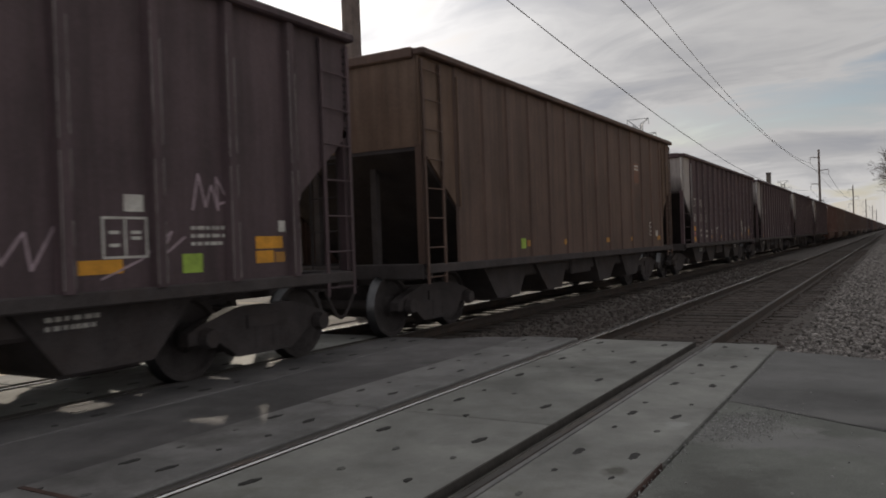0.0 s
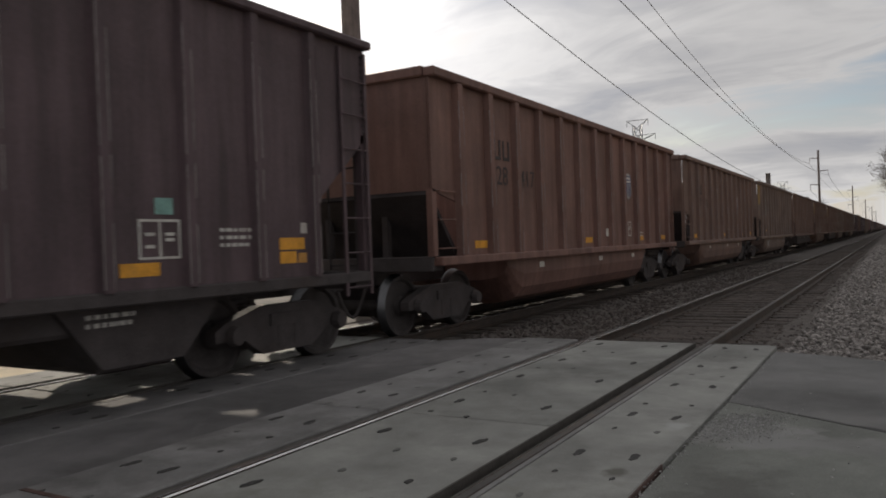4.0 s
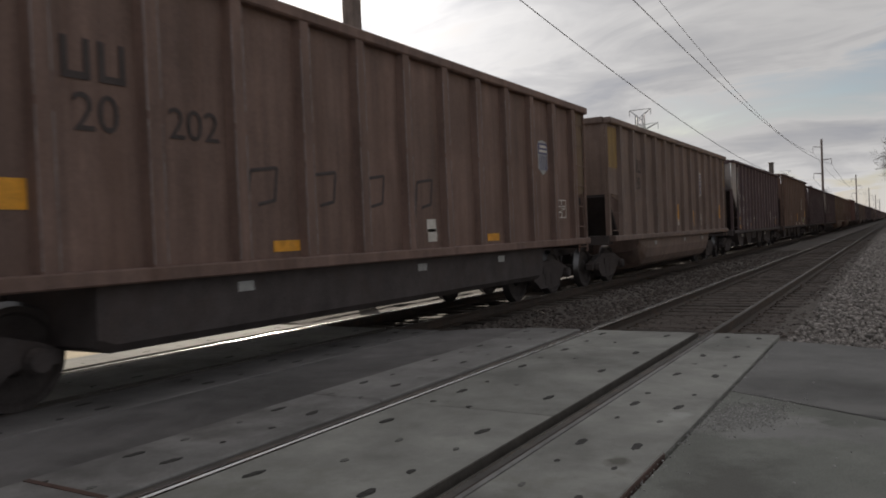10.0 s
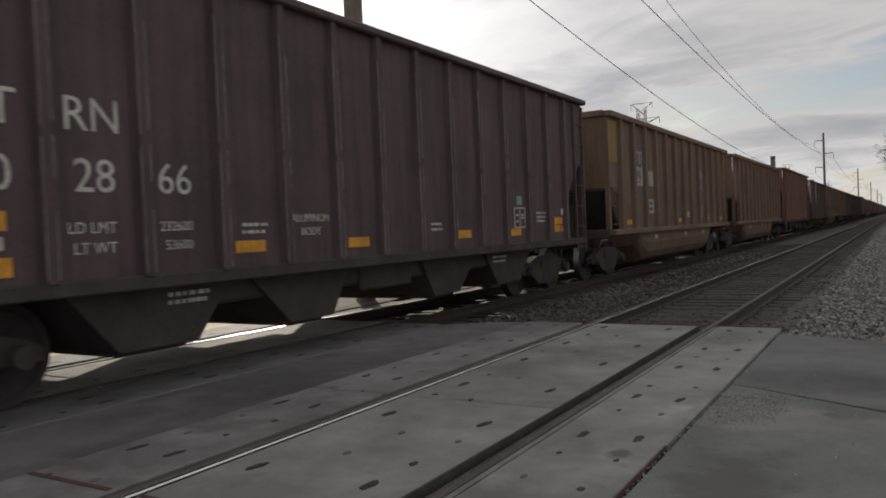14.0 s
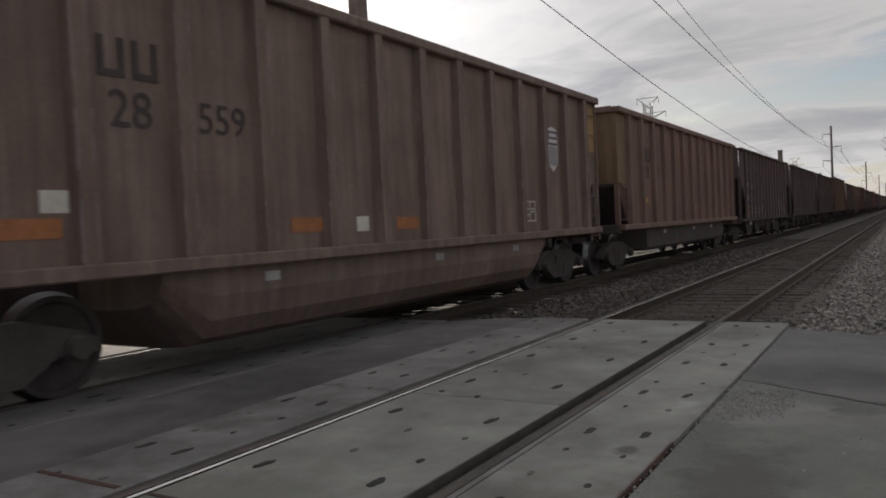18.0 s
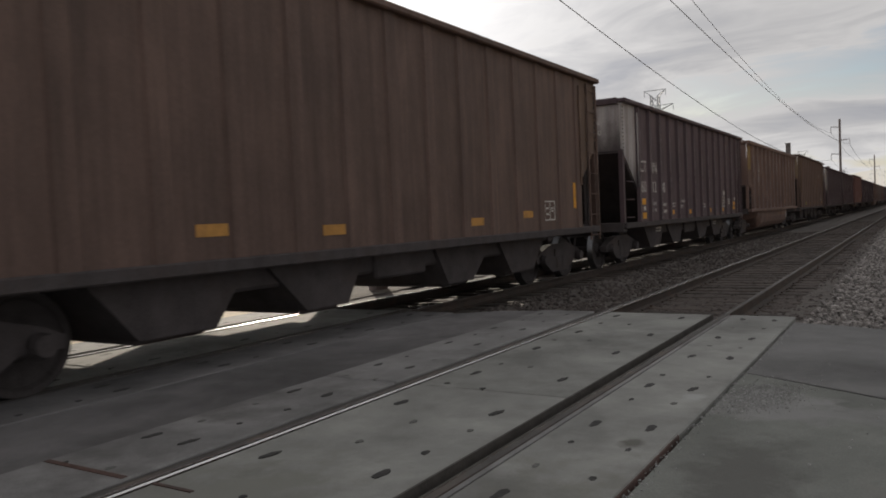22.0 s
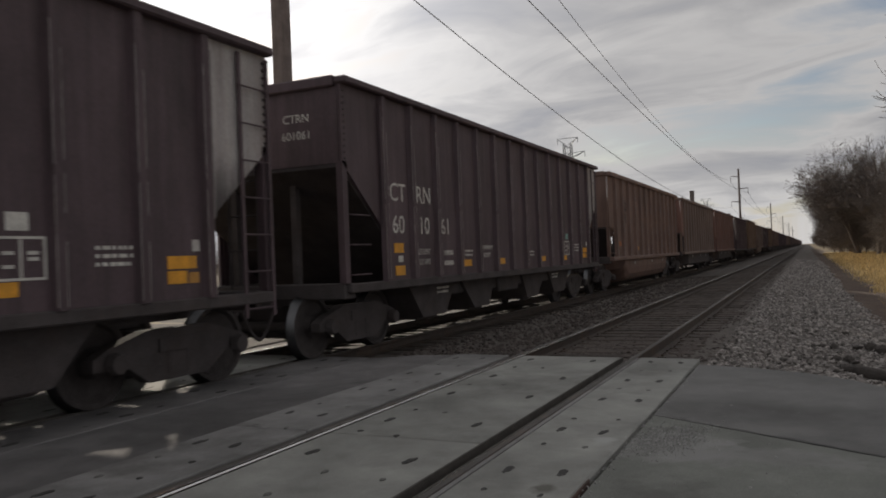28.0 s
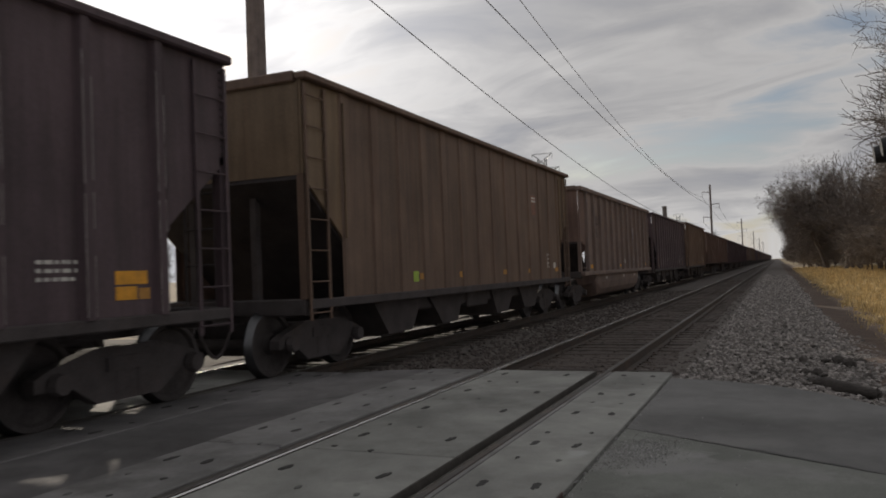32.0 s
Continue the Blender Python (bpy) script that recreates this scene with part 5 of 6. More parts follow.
def dress_hopper(car, mark, number, seed):
    """Lettering and stickers of a maroon hopper."""
    rnd = random.Random(seed)
    if mark:
        lettering(car, mark[:2], -5.43, 2.40, 0.40)
        lettering(car, mark[2:], -4.54, 2.40, 0.40)
        for i, y in enumerate((-5.43, -4.54, -3.72)):
            lettering(car, number[2 * i:2 * i + 2], y, 1.90, 0.40)
    if mark:
        for words, z, size in ((mark, TOP["hopper"] - 0.52, 0.17), (number, TOP["hopper"] - 0.76, 0.17)):
            ob = part("end_lettering", text_mesh(words, size), "letter", car)
            ob.matrix_basis = Matrix(((1, 0, 0, 0.80), (0, 0, -1, -HALF + 0.006), (0, 1, 0, z), (0, 0, 0, 1)))
    lettering(car, "LD LMT", -4.58, 1.48, 0.135)
    lettering(car, "LT WT", -4.56, 1.31, 0.135)
    if number == "602866":
        lettering(car, "232600", -3.72, 1.48, 0.125)
        lettering(car, "53600", -3.70, 1.31, 0.125)
    else:
        text_bars(car, -3.62, 1.50, 0.36, 1, h=0.08)
        text_bars(car, -3.62, 1.32, 0.36, 1, h=0.08)
    plate(car, -5.45, 1.55, 0.30, 0.15, "orange", "reflector")
    plate(car, -5.42, 1.20, 0.30, 0.15, "orange", "reflector")
    plate(car, -5.40, 1.38, 0.14, 0.10, "pink" if number in ("601396", "602138") else "letter", "tag")
    if rnd.random() < 0.6:
        plate(car, -4.88, 1.34, 0.24, 0.18, "lime", "tag")
    for y in (-3.72, -1.86, 0.84, 3.1) if number == "601596" else (-2.23, 0.34, 2.9) if number == "602491" else (-3.0, -1.1, 1.5, 3.25):
        y = snap("hopper", y, 0.54)
        plate(car, y + rnd.uniform(-0.06, 0.06), 1.25 + rnd.uniform(-0.02, 0.02), 0.42, 0.12, "orange", "reflector")
    lettering(car, "ALUMINUM", -1.84, 1.54, 0.125)
    lettering(car, "BODY", -1.84, 1.39, 0.125)
    test_box(car, 3.75, 1.50)
    plate(car, 3.82 + rnd.uniform(-0.12, 0.12), 1.80, 0.2, 0.15, "teal" if rnd.random() < 0.5 else "letter", "tag")
    text_bars(car, 4.68, 1.60, 0.42, 3)
    for y in (-3.4, 3.4):
        text_bars(car, y, 0.86, 0.5, 2, h=0.04, x=1.305)
    plate(car, 5.52, 1.43, 0.40, 0.13, "orange", "reflector")
    plate(car, 5.45, 1.28, 0.26, 0.13, "orange", "reflector")
    plate(car, 5.68, 1.27, 0.14, 0.11, "dull_orange", "reflector")
    if seed % 3:
        plate(car, 5.72, 1.60, 0.10, 0.12, "letter", "tag")
    text_bars(car, -2.72, 1.5, 0.36, 2)
    text_bars(car, 0.91, 1.45, 0.3, 2)


MARKS = {}


def marks(i, crest, table, *plates):
    """What one car carries: the shield (place, fresh or not), the test table, and plates (kind, y, z)."""
    MARKS[i] = (crest, table, plates)


# flat: a lying reflector; tall: an upright one; faded: a washed-out one; lime, white, block: stickers
KINDS = {"flat": (0.42, 0.12, "orange", "reflector"), "tall": (0.12, 0.50, "orange", "reflector"), "long": (0.08, 0.95, "orange", "reflector"), "faded": (0.52, 0.16, "faded_orange", "reflector"), "dull": (0.40, 0.12, "dull_orange", "reflector"), "lime": (0.22, 0.20, "lime", "tag"), "white": (0.24, 0.18, "letter", "tag"), "block": (0.34, 0.24, "orange", "reflector")}


def snap(style, y, w):
    """The place nearest to y at which something w wide lies on the sheet between two ribs."""
    n, bay, rib = (12, 6.2, 0.115) if style in ("tub", "flat") else (13, 5.89, 0.145 if style == "tall" else 0.085)
    step = 2 * bay / n
    mid = -bay + step * (math.floor((y + bay) / step) + 0.5)
    room = max(0.0, step / 2 - rib - w / 2)
    return min(max(y, mid - room), mid + room) if abs(y) < bay else y


def put_marks(car, spec, style):
    crest, table, plates = spec
    if crest:
        y, z, fresh = crest
        shield(car, snap(style, y, 0.5), z, 0.50 if fresh else 0.46, 0.80 if fresh else 0.62, fresh is None, bool(fresh), fresh == "plain")
    if table:
        test_box(car, snap(style, table[0], 0.46), table[1])
    for kind, y, z in plates:
        w, h, mat, name = KINDS[kind]
        plate(car, snap(style, y, w), z, w, h, mat, name)


marks(10, (2.45, 2.59, False), (2.37, 1.50), ("flat", -4.46, 1.48), ("white", -0.58, 1.45), ("tall", -2.32, 1.53), ("faded", 5.6, 1.5))
marks(11, (4.49, 2.75, True), (5.46, 1.84), ("tall", -0.32, 1.48), ("tall", 2.77, 1.47), ("white", 0.37, 1.36), ("white", 3.3, 1.4))
marks(12, (2.5, 2.74, True), (2.5, 1.58), ("lime", 4.66, 1.45), ("white", 5.37, 1.5), ("flat", -5.5, 1.34))
marks(14, (2.76, 2.60, "plain"), (2.70, 1.52), ("dull", -5.58, 1.43), ("dull", -3.31, 1.40), ("dull", -0.02, 1.36), ("lime", 4.9, 1.5))
marks(15, (4.77, 2.72, False), (5.63, 1.78), ("block", -5.26, 1.80), ("flat", -2.37, 1.31), ("flat", 2.59, 1.29), ("white", 0.64, 1.50), ("white", 0.66, 1.36))
marks(16, (2.59, 2.67, True), (2.47, 1.53), ("tall", -0.46, 1.75), ("tall", 1.55, 1.57), ("tall", 3.48, 1.54), ("tall", 5.90, 1.80), ("white", -0.51, 1.46))
marks(18, (3.21, 2.44, "plain"), (4.03, 1.38), ("tall", 0.94, 1.59), ("tall", 3.46, 1.56), ("lime", 4.71, 1.33), ("tall", 5.74, 1.81), ("white", 5.66, 1.50), ("white", 0.41, 1.17), ("white", 2.07, 1.17), ("white", 4.95, 1.17))
marks(25, (4.63, 2.68, True), (3.50, 1.54), ("white", -5.28, 1.69), ("faded", -5.61, 1.48), ("white", -1.42, 1.43), ("faded", -0.42, 1.42), ("faded", -2.36, 1.44))
marks(26, (4.37, 2.78, True), (5.28, 1.81), ("faded", 0.21, 1.50), ("white", 0.22, 1.36), ("dull", 3.23, 1.32), ("flat", -5.06, 1.76))
marks(30, None, (4.22, 1.41), ("dull", -3.19, 1.34), ("dull", -1.36, 1.28), ("dull", 1.44, 1.28), ("dull", 3.25, 1.36), ("tall", 5.80, 1.69))
marks(36, None, (3.92, 1.30), ("flat", -3.2, 1.26), ("flat", -0.71, 1.26), ("flat", 1.14, 1.24), ("flat", 3.02, 1.23), ("flat", 4.76, 1.24), ("long", 5.68, 1.72), ("lime", 4.73, 1.59))
marks(39, (2.40, 2.58, False), (2.4, 1.5), ("faded", -5.57, 1.62), ("dull", -2.54, 1.45), ("white", -0.54, 1.41), ("lime", 4.4, 1.5), ("faded", 5.3, 1.4))
marks(40, (4.44, 2.69, True), (5.14, 1.84), ("tall", -3.49, 1.40), ("tall", 0.64, 1.42), ("white", 0.34, 1.48), ("dull", 3.2, 1.35))
marks(41, (4.30, 2.72, True), (5.24, 1.84), ("flat", 3.19, 1.29), ("block", 5.27, 1.48), ("lime", 4.51, 1.53), ("white", 0.3, 1.4))


def dress_gondola(car, number, look_, seed, style):
    """Lettering, shield and stickers of a brown gondola; look_: patch, dark, faint."""
    rnd = random.Random(seed)
    if look_ == "patch":
        plate(car, -4.65, 2.70, 0.80, 0.88, "patch_grey", "painted_patch")
        plate(car, -3.61, 2.48, 0.72, 0.40, "patch_grey", "painted_patch")
        plate(car, -3.61, 1.74, 0.66, 0.38, "patch_grey", "painted_patch")
        text_bars(car, -3.63, 1.86, 0.5, 2, "dark_letter", 0.15, 0.09)
    ink = "letter" if look_ == "light" else "dark_letter"
    # the owner's initials stay plain bars
    for y in (-4.82, -4.48) if look_ != "none" else ():
        b = part("initial", boxes((0, 0.004, -0.13, -0.07, -0.17, 0.17), (0, 0.004, 0.07, 0.13, -0.17, 0.17), (0, 0.004, -0.07, 0.07, -0.17, -0.11)), ink, car)
        b.location = (WX + 0.008, y, 2.92)
    if look_ != "none":
        lettering(car, number[:2], -4.65, 2.47, 0.46, ink, x=WX + 0.009)
        lettering(car, number[2:], -3.61, 2.47, 0.42, ink, x=WX + 0.009)
    tub = style == "tub"
    if look_ == "light":
        # bare bright metal along its ribs
        for o in car.children:
            if o.name.startswith("rib") and len(o.material_slots) > 1:
                o.material_slots[1].link = "OBJECT"
                o.material_slots[1].material = M["end_white"]
        plate(car, 4.21, 1.72, 0.24, 0.2, "lime", "tag")
        plate(car, 3.13, 1.41, 0.66, 0.16, "faded_orange", "reflector")
        plate(car, 5.19, 1.55, 0.40, 0.26, "faded_orange", "reflector")
        # pale plate in place of sunlit ground showing between tub and truck
        plate(car, 3.55, 0.78, 0.34, 0.30, "patch_grey", "tag", x=1.525)
        return
    if seed in MARKS:
        put_marks(car, MARKS[seed], style)
        if seed == 10:
            # no sticker: pale plate for the bright ground past the tub's end
            plate(car, -3.62, 0.78, 0.34, 0.28, "patch_grey", "tag", x=1.525)
        for y in (-3.0, 0.4, 2.9):
            plate(car, y, 0.92, 0.22, 0.10, "patch_grey", "tag", x=1.525)
        return
    shield(car, 2.6 if tub else 4.48, 2.62 if tub else 2.77, 0.46, 0.62)
    test_box(car, 2.5 if tub else 5.4, 1.58 if tub else 1.84)
    tall = rnd.random() < 0.5
    for y in (-5.5, -0.42, 3.6, 5.85) if tub else (-5.6, 0.3, 3.35, 5.75):
        plate(car, y, 1.34, 0.42, 0.12, "orange" if tall else "faded_orange", "reflector")
    plate(car, 0.6 + rnd.uniform(-0.3, 0.3), 1.5, 0.24, 0.18, "letter", "tag")
    if rnd.random() < 0.6:
        plate(car, 5.5, 1.55, 0.16, 0.14, "lime", "tag")
    text_bars(car, 3.6, 1.5, 0.36, 2)
    for y in (-3.0, 0.4, 2.9):
        plate(car, y, 0.92, 0.22, 0.10, "letter", "tag", x=1.525)


def dress_tall(car, seed, blue):
    rnd = random.Random(seed)
    if seed in MARKS:
        put_marks(car, MARKS[seed], "tall")
        return
    shield(car, 3.55, 2.95, 0.46, 0.60, True)
    test_box(car, 4.9, 1.55)
    for y in (-3.0, -0.7, 1.15, 3.03, 4.77) if blue else (-3.24, -1.42, 1.22, 3.14, 5.65):
        plate(car, y, 1.3, 0.46 if blue else 0.4, 0.14 if blue else 0.11, "orange" if blue else "dull_orange", "reflector")
    plate(car, 5.4, 1.42, 0.2, 0.16, "letter", "tag")
    if rnd.random() < 0.6:
        plate(car, -3.6, 1.3, 0.2, 0.18, "lime", "tag")


# style, paint, paint of the end panels, lettering
TRAIN = [
    ("hopper", "dark_maroon", "dark_maroon", None), ("hopper", "maroon", "maroon", None),
    ("hopper", "maroon", "maroon", ("", "")),                    # car 0
    ("tall", "dark_rust", "rust_brown", False),
    ("hopper", "maroon", "end_white", ("CTRN", "601396")),
    ("hopper", "maroon", "end_white", ("CTRN", "602805")),
    ("hopper", "maroon", "end_white", ("CTRN", "602023")),
    ("hopper", "maroon", "end_white", ("CTRN", "601263")),
    ("tub", "red_brown", "red_brown", ("28417", "dark")),
    ("tub", "brown", "brown", ("29140", "dark")),
    ("tub", "grey_brown", "end_ochre", ("29328", "patch")),
    ("flat", "brown", "brown", ("20503", "dark")),
    ("tub", "brown", "end_ochre", ("28", "none")),
    ("flat", "brown", "end_ochre", ("20585", "dark")),
    ("tub", "grey_brown", "brown", ("28996", "patch")),
    ("flat", "brown", "ochre_brown", ("20202", "dark")),
    ("tub", "grey_brown", "end_ochre", ("28", "dark")),
    ("hopper", "maroon", "end_white", ("CTRN", "601549")),
    ("tall", "dark_rust", "dark_rust", True),
    ("hopper", "dark_maroon", "rear_white", ("CTRN", "601596")),
    ("hopper", "maroon", "end_white", ("CTRN", "602866")),
    ("tub", "tan_brown", "end_ochre", ("29", "patch")),
    ("tub", "brown", "brown", ("28", "dark")),
    ("tall", "red_maroon", "red_maroon", False),
    ("hopper", "plum", "end_white", ("CTRN", "602138")),
    ("tub", "grey_brown", "end_ochre", ("28559", "dark")),
    ("flat", "brown", "ochre_brown", ("2857", "dark")),
    ("hopper", "dark_maroon", "rear_white", ("CTRN", "602135")),
    ("hopper", "dark_maroon", "rear_white", ("CTRN", "602166")),
    ("hopper", "dark_maroon", "rear_white", ("CTRN", "602491")),
    ("tall", "dark_rust", "rust_brown", False),
    ("hopper", "maroon", "end_white", ("CTRN", "601200")),
    ("tub", "brown", "end_ochre", ("28", "light")),
    ("tall", "dark_rust", "ochre_brown", False),
    ("hopper", "maroon", "end_white", ("CTRN", "601")),
    ("hopper", "maroon", "plum", ("CTRN", "60")),
    ("tall", "red_maroon", "red_maroon", True),
    ("hopper", "dark_maroon", "rear_white", ("CTRN", "601406")),
    ("hopper", "dark_maroon", "rear_white", ("CTRN", "601061")),
    ("tub", "brown", "brown", ("28", "dark")),
    ("flat", "grey_brown", "red_brown", ("2028", "dark")),
    ("flat", "red_brown", "red_brown", ("294", "none")),
    ("hopper", "dark_maroon", "end_white", ("CTRN", "601407")),
    ("tall", "rust_brown", "ochre_brown", False),
    ("tub", "grey_brown", "brown", ("28", "dark")),
    ("hopper", "dark_maroon", "dark_maroon", ("", "")),
    ("tall", "rust_brown", "rust_brown", False),
]
NEAR_CARS = len(TRAIN)
_rest = random.Random(77)
for _ in range(46):
    TRAIN.append(_rest.choice([("hopper", "dark_maroon", "plum", None), ("hopper", "maroon", "end_white", None), ("tub", "brown", "brown", None), ("tub", "grey_brown", "ochre_brown", None), ("tall", "rust_brown", "ochre_brown", None), ("hopper", "dark_maroon", "dark_maroon", None)]))

WORDS = {"maroon": "maroon", "dark_maroon": "dark maroon", "plum": "dull purple-maroon", "rust_brown": "rust-brown", "ochre_brown": "ochre-brown", "brown": "brown", "grey_brown": "grey-brown", "red_brown": "red-brown", "red_maroon": "red-maroon", "dark_rust": "dark rust-brown", "tan_brown": "tan-brown"}
CARS = []
# coupler slack: how far single cars stand from an even spacing
SLACK = {2: -0.08, 3: -0.05, 5: -0.06, 6: -0.08, 8: -0.06, 9: -0.08, 12: 0.05, 13: 0.20, 14: 0.08, 15: 0.12, 16: 0.10, 17: 0.16, 18: 0.26, 19: 0.16, 20: 0.03, 21: 0.10, 22: 0.25, 23: 0.36, 24: 0.32, 25: 0.28, 26: 0.10, 27: -0.08, 28: 0.04, 29: -0.18, 30: -0.12, 31: -0.03, 32: -0.08, 33: 0.08, 37: -0.08, 38: -0.12, 39: -0.08, 41: -0.08, 42: 0.08}


def rest_y(i):
    return CENTRE_0 + PITCH * (i - 2) + SLACK.get(i, 0.0)



def build_train():
    kinds = {}
    for i, (style, body, ends, letters) in enumerate(TRAIN):
        key = (style, i < NEAR_CARS)
        place = pose(TRACK_2, rest_y(i), 0)
        if key not in kinds:
            kinds[key] = make_car(style) if key[1] else make_far_car(style)
            car = kinds[key]
            car.matrix_basis = place
        else:
            car = copy_thing(kinds[key], place)
        CARS.append(car)
    for i, (car, (style, body, ends, letters)) in enumerate(zip(CARS, TRAIN)):
        lab = "%s coal %s%s" % (WORDS[body], {"hopper": "hopper car", "tall": "tall hopper car", "tub": "gondola, drop tub", "flat": "gondola, straight tub"}[style], {"end_white": " and white end panel", "rear_white": " and white end panel", "end_ochre": " and ochre corner panels"}.get(ends, ""))
        tagged(car, lab + " on rails", "freight car", "coal cars of the train")
        for o in car.children_recursive:
            role = o.get("role")
            if not role:
                if role == "":
                    del o["role"]
                continue
            m = body
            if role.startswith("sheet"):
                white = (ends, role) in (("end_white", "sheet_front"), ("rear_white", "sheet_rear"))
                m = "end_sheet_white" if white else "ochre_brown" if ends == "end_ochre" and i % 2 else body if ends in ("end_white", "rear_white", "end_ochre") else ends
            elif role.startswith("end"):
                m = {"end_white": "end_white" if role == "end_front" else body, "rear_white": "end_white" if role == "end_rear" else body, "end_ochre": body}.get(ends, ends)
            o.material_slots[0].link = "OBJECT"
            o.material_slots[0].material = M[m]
            del o["role"]
        if i >= NEAR_CARS or not letters and style != "tall":
            continue
        if ends == "end_ochre":
            for y in (-6.60, 6.60):
                plate(car, y, 3.25, 0.66, 0.95, "end_ochre", "painted_panel")
        if style == "hopper":
            dress_hopper(car, letters[0], letters[1], i)
        elif style == "tall":
            dress_tall(car, i, bool(letters))
        else:
            dress_gondola(car, letters[0], letters[1], i, style)


def build_graffiti():
    c = CARS[12]
    blob(c, [(-4.9, 1.57), (-4.6, 1.72), (-4.25, 1.81), (-4.35, 2.02), (-3.95, 2.2), (-3.5, 2.38), (-2.9, 2.32), (-2.3, 2.05), (-1.7, 1.75), (-1.35, 1.53), (-0.7, 1.5), (-0.7, 1.2), (-1.7, 1.42), (-3.2, 1.3), (-4.5, 1.3)], "spray_lime", WX + 0.002, "spray_cloud")
    blob(c, [(0.0, 1.62), (1.35, 1.62), (1.5, 1.38), (0.57, 1.25)], "spray_lime", WX + 0.002, "spray_cloud")
    blob(c, [(-4.45, 1.2), (-4.4, 1.5), (-4.15, 1.75), (-4.3, 2.02), (-4.0, 2.16), (-3.4, 2.14), (-3.3, 2.3), (-2.93, 2.24), (-2.69, 2.22), (-2.55, 1.97), (-2.25, 1.92), (-1.7, 1.79), (-1.74, 1.18)], "spray_dark", WX + 0.006, "spray_outline")
    for pts in ([(-4.4, 1.22), (-4.35, 1.5), (-4.1, 1.74), (-3.8, 1.78), (-3.52, 1.58), (-3.4, 1.22)], [(-4.2, 2.02), (-3.42, 2.07), (-3.43, 1.84), (-3.55, 1.66), (-3.82, 1.83), (-4.07, 1.82)], [(-3.36, 2.1), (-3.16, 2.18), (-2.8, 2.16), (-2.68, 1.9), (-2.4, 1.87), (-2.1, 1.78), (-2.1, 1.2), (-3.36, 1.2)]):
        blob(c, pts, "spray_grey", WX + 0.010, "spray_letter")
    for y, z1 in ((-4.133, 1.72), (-3.1, 2.12), (-2.067, 1.74)):
        plate(c, y, (1.2 + z1) / 2, 0.15, z1 - 1.2, "spray_grey", "spray_letter", x=WX + 0.101)
    blob(c, [(-0.58, 1.9), (-0.24, 2.03), (0.19, 1.93), (0.56, 1.62), (0.61, 1.19), (-0.24, 1.19)], "spray_dark", WX + 0.006, "spray_outline")
    blob(c, [(-0.50, 1.87), (-0.22, 1.96), (0.12, 1.87), (0.44, 1.58), (0.45, 1.2), (-0.17, 1.2)], "spray_grey", WX + 0.010, "spray_letter")
    scrawl(c, [(-2.45, 1.5), (-2.42, 1.85)], 0.03, "spray_dark")
    scrawl(c, [(-0.1, 1.7), (0.15, 1.55), (-0.05, 1.45), (-0.1, 1.3)], 0.025, "spray_dark")
    for pts in ([(-5.82, 1.89), (-5.68, 1.93), (-5.73, 1.62), (-5.82, 1.6), (-5.8, 1.73), (-5.72, 1.75)], [(-5.63, 1.63), (-5.59, 1.76), (-5.49, 1.78), (-5.45, 1.65), (-5.57, 1.61)], [(-5.55, 1.94), (-5.3, 1.97), (-5.13, 1.88), (-5.13, 1.72), (-5.22, 1.62), (-5.57, 1.6)], [(-5.37, 1.63), (-5.31, 1.93), (-5.36, 1.79), (-5.26, 1.79)]):
        scrawl(c, pts, 0.012, "spray_white")
    c = CARS[24]
    blob(c, [(-1.45, 1.15), (-1.44, 2.22), (-1.2, 2.27), (-1.02, 2.14), (-0.8, 2.0), (-0.74, 2.2), (-0.5, 2.22), (-0.45, 1.95), (-0.2, 2.1), (0.16, 2.23), (0.4, 2.15), (0.7, 2.12), (1.0, 2.0), (1.45, 1.9), (1.9, 2.2), (2.2, 2.22), (2.2, 1.12)], "dark_maroon", WX + 0.003, "spray_cloud")
    for pts in ([(-1.41, 2.15), (-1.21, 2.21), (-1.05, 2.08), (-0.87, 1.91), (-0.8, 1.8), (-0.82, 1.59), (-0.89, 1.5), (-0.91, 1.24), (-1.13, 1.32), (-1.14, 1.55), (-1.3, 1.81), (-1.41, 1.89)], [(-1.42, 1.66), (-1.22, 1.67), (-1.2, 1.37), (-1.23, 1.19), (-1.44, 1.17)], [(-0.71, 2.14), (-0.56, 2.18), (-0.6, 1.2), (-0.76, 1.19), (-0.8, 1.45), (-0.75, 1.49)], [(-0.40, 1.8), (-0.29, 1.97), (-0.18, 2.03), (-0.24, 1.53), (-0.3, 1.18), (-0.40, 1.16)], [(-0.16, 1.88), (0.0, 1.99), (0.16, 2.14), (0.35, 2.12), (0.36, 1.71), (0.19, 1.62), (-0.04, 1.64), (-0.15, 1.78)], [(-0.1, 1.57), (0.29, 1.57), (0.38, 1.46), (0.38, 1.16), (-0.26, 1.17), (-0.22, 1.35)], [(0.52, 2.01), (0.68, 2.05), (0.98, 1.96), (1.27, 1.94), (1.24, 1.21), (1.0, 1.16), (0.98, 1.7), (0.88, 1.7), (0.82, 1.23), (0.58, 1.17), (0.58, 1.63), (0.52, 1.85)], [(1.47, 1.77), (1.9, 2.12), (2.15, 2.16), (2.12, 1.72), (1.88, 1.62), (1.71, 1.37), (1.78, 1.1), (1.47, 1.12)], [(2.12, 1.62), (2.18, 1.29), (2.13, 1.1), (1.88, 1.12), (1.88, 1.4)]):
        blob(c, pts, "spray_chalk", WX + 0.008, "spray_letter")
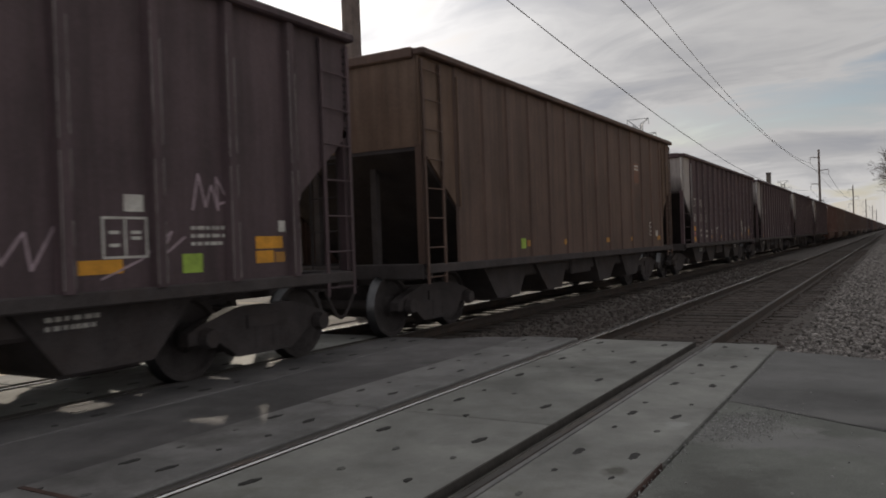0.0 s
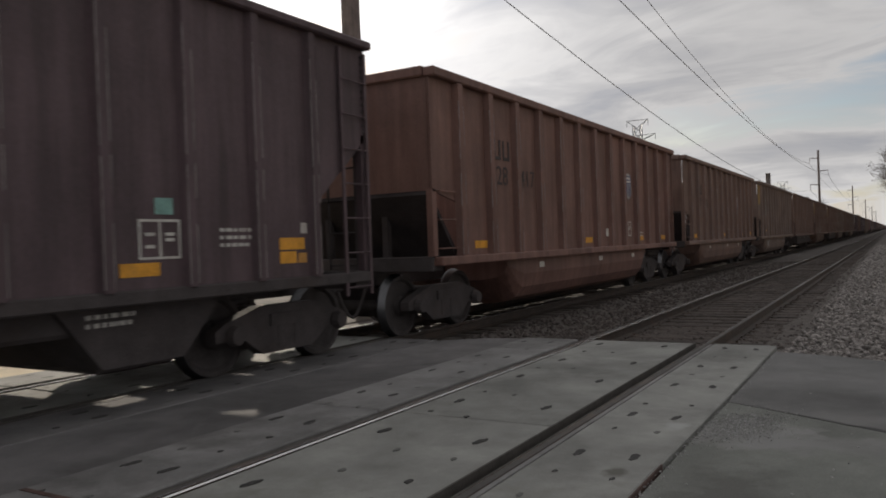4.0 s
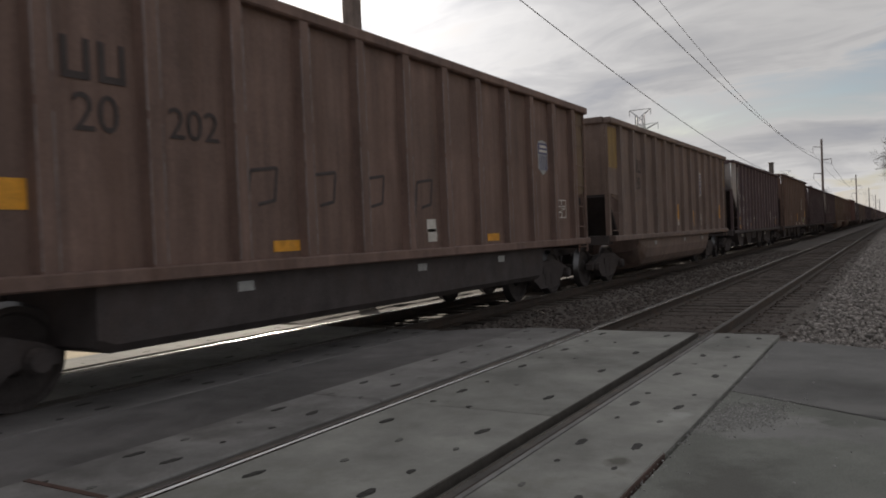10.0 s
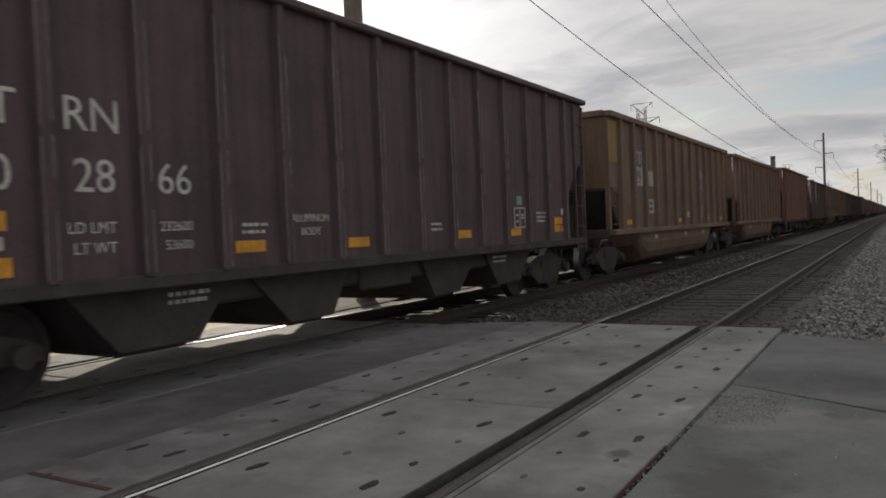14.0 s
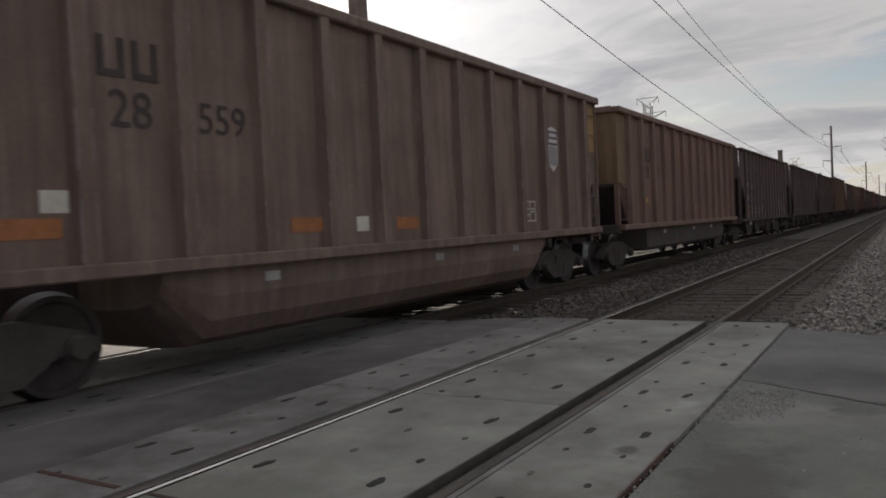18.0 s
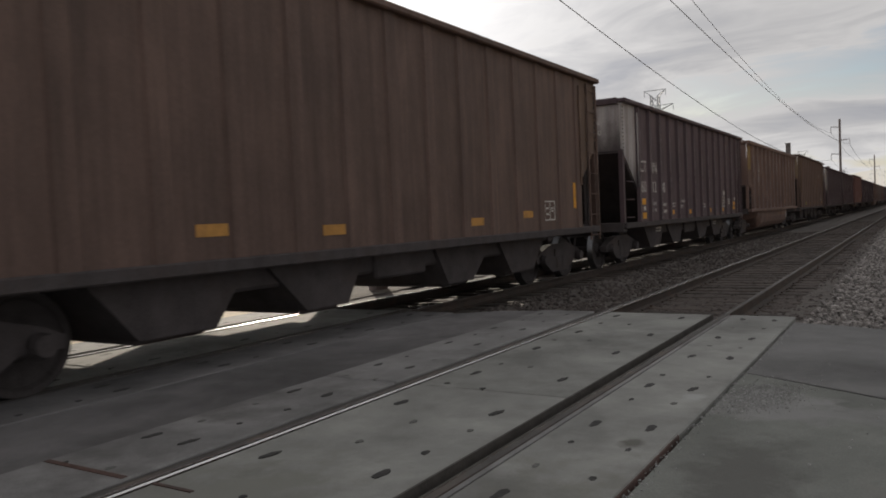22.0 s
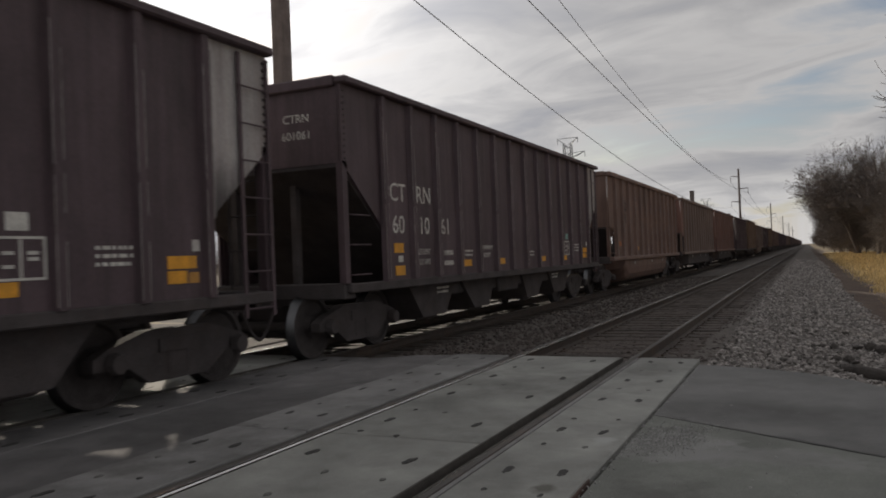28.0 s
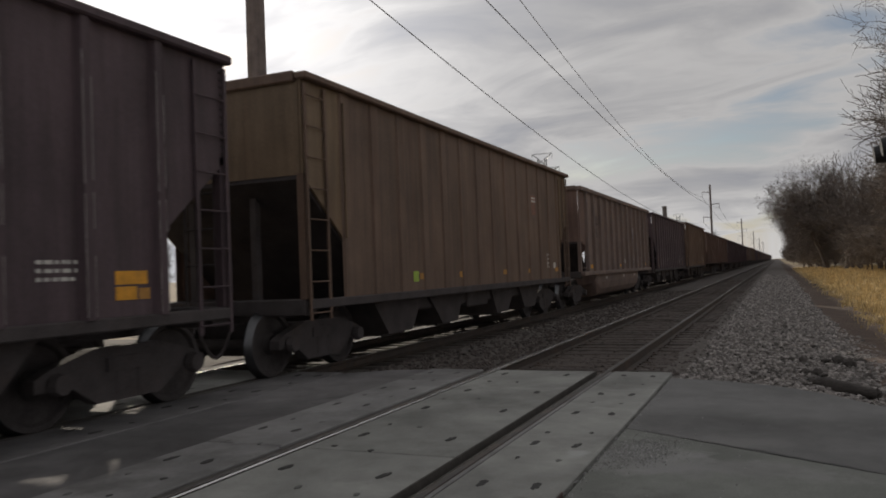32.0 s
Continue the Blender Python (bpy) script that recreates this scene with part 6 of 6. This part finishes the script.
    for pts in ([(-1.41, 2.22), (-1.21, 2.27), (-1.03, 2.15), (-0.84, 2.0)], [(-0.3, 2.05), (-0.1, 2.09), (0.07, 2.21), (0.3, 2.24)], [(0.52, 2.11), (0.69, 2.14), (0.99, 2.03), (1.28, 2.0)], [(1.5, 1.9), (1.9, 2.21), (2.17, 2.25)]):
        scrawl(c, pts, 0.018, "spray_white")
    scrawl(c, [(2.55, 1.4), (2.7, 1.25), (2.5, 1.2), (2.7, 1.12), (2.45, 1.08)], 0.025, "spray_white")
    scrawl(c, [(2.45, 1.95), (2.55, 1.75), (2.65, 1.95), (2.8, 2.15), (2.7, 1.8)], 0.025, "spray_white")
    plate(c, 2.62, 1.58, 0.34, 0.1, "patch_grey", "tag")
    plate(c, -0.453, 1.68, 0.096, 0.94, "spray_chalk", "spray_letter", x=WX + 0.076)
    for o in c.children:
        if o.name.startswith("rib") and o.location.x > 0 and abs(o.location.y + 2.27) < 0.2 and o.material_slots:
            o.material_slots[0].link = "OBJECT"
            o.material_slots[0].material = M["end_white"]
    for pts in ([(-2.1, 2.15), (-1.95, 2.2), (-1.9, 1.85), (-2.05, 1.7)], [(-1.85, 2.2), (-1.78, 2.0), (-1.7, 2.25), (-1.65, 1.95), (-1.75, 1.85)], [(-1.85, 1.85), (-1.8, 1.65), (-1.65, 1.7), (-1.6, 1.9)], [(-2.05, 1.52), (-1.55, 1.55)], [(-1.9, 1.45), (-1.85, 1.2), (-1.6, 1.35), (-1.75, 1.1)]):
        scrawl(c, pts, 0.018, "spray_white")
    c = CARS[2]
    scrawl(c, [(2.45, 1.3), (2.6, 1.52), (2.66, 1.3), (2.85, 1.55), (2.9, 1.25), (3.12, 1.62)], 0.014, "spray_pink")
    scrawl(c, [(3.5, 1.15), (3.9, 1.3), (4.25, 1.55), (4.1, 1.3), (4.4, 1.5)], 0.012, "spray_pink")
    scrawl(c, [(4.5, 1.75), (4.58, 2.1), (4.66, 1.78), (4.74, 2.0), (4.82, 1.75), (4.8, 2.08), (4.95, 1.85), (4.8, 1.8)], 0.014, "spray_pink")
    plate(c, 4.48, 1.25, 0.24, 0.18, "lime", "tag")
    c = CARS[29]
    scrawl(c, [(1.5, 1.5), (1.7, 1.85), (1.9, 1.5), (1.6, 1.55), (2.0, 1.8), (2.2, 1.5), (2.3, 1.85), (2.5, 1.55), (2.6, 1.8), (2.75, 1.5)], 0.018, "spray_white")
    c = CARS[18]
    scrawl(c, [(-3.2, 1.6), (-2.8, 1.95), (-3.1, 1.7), (-2.7, 1.5)], 0.02, "spray_white")
    scrawl(c, [(-2.6, 1.85), (-2.55, 1.4), (-2.6, 1.62), (-2.3, 1.66), (-2.25, 1.9), (-2.2, 1.35)], 0.02, "spray_white")
    c = CARS[15]
    for y in (-3.0, -2.0, -1.0, 0.2):
        scrawl(c, [(y, 1.5), (y + 0.1, 2.1), (y + 0.5, 2.15), (y + 0.45, 1.8), (y + 0.2, 1.75)], 0.022, "dark_letter")


# ---- the place is built ----
build_ground()
build_ballast()
build_stones()
build_rails()
build_ties()
build_crossing()
build_road()
build_log()
build_poles()
build_towers()
build_signal()
build_trees()
build_verge()
build_far_verge()
build_grass()
build_train()
build_graffiti()


def motions():
    for i, car in enumerate(CARS):
        walk(car, [(t, pose(TRACK_2, rest_y(i) - s, 0)) for t, s in SPEED_ROWS])
    # every wheelset turns alike: one set of keys, shared
    sets = [o for car in CARS[:NEAR_CARS] for o in car.children_recursive if o.name.startswith("wheelset")]
    turn = math.degrees(624.4 / 960 / 0.457)
    walk(sets[0], [(f / FPS, pose(0, 0, 0, (turn * f) % 360)) for f in range(961)])
    keys = sets[0].animation_data
    for w in sets[1:]:
        w.rotation_mode = "QUATERNION"
        w.animation_data_create()
        w.animation_data.action = keys.action
        w.animation_data.action_slot = keys.action_slot


motions()
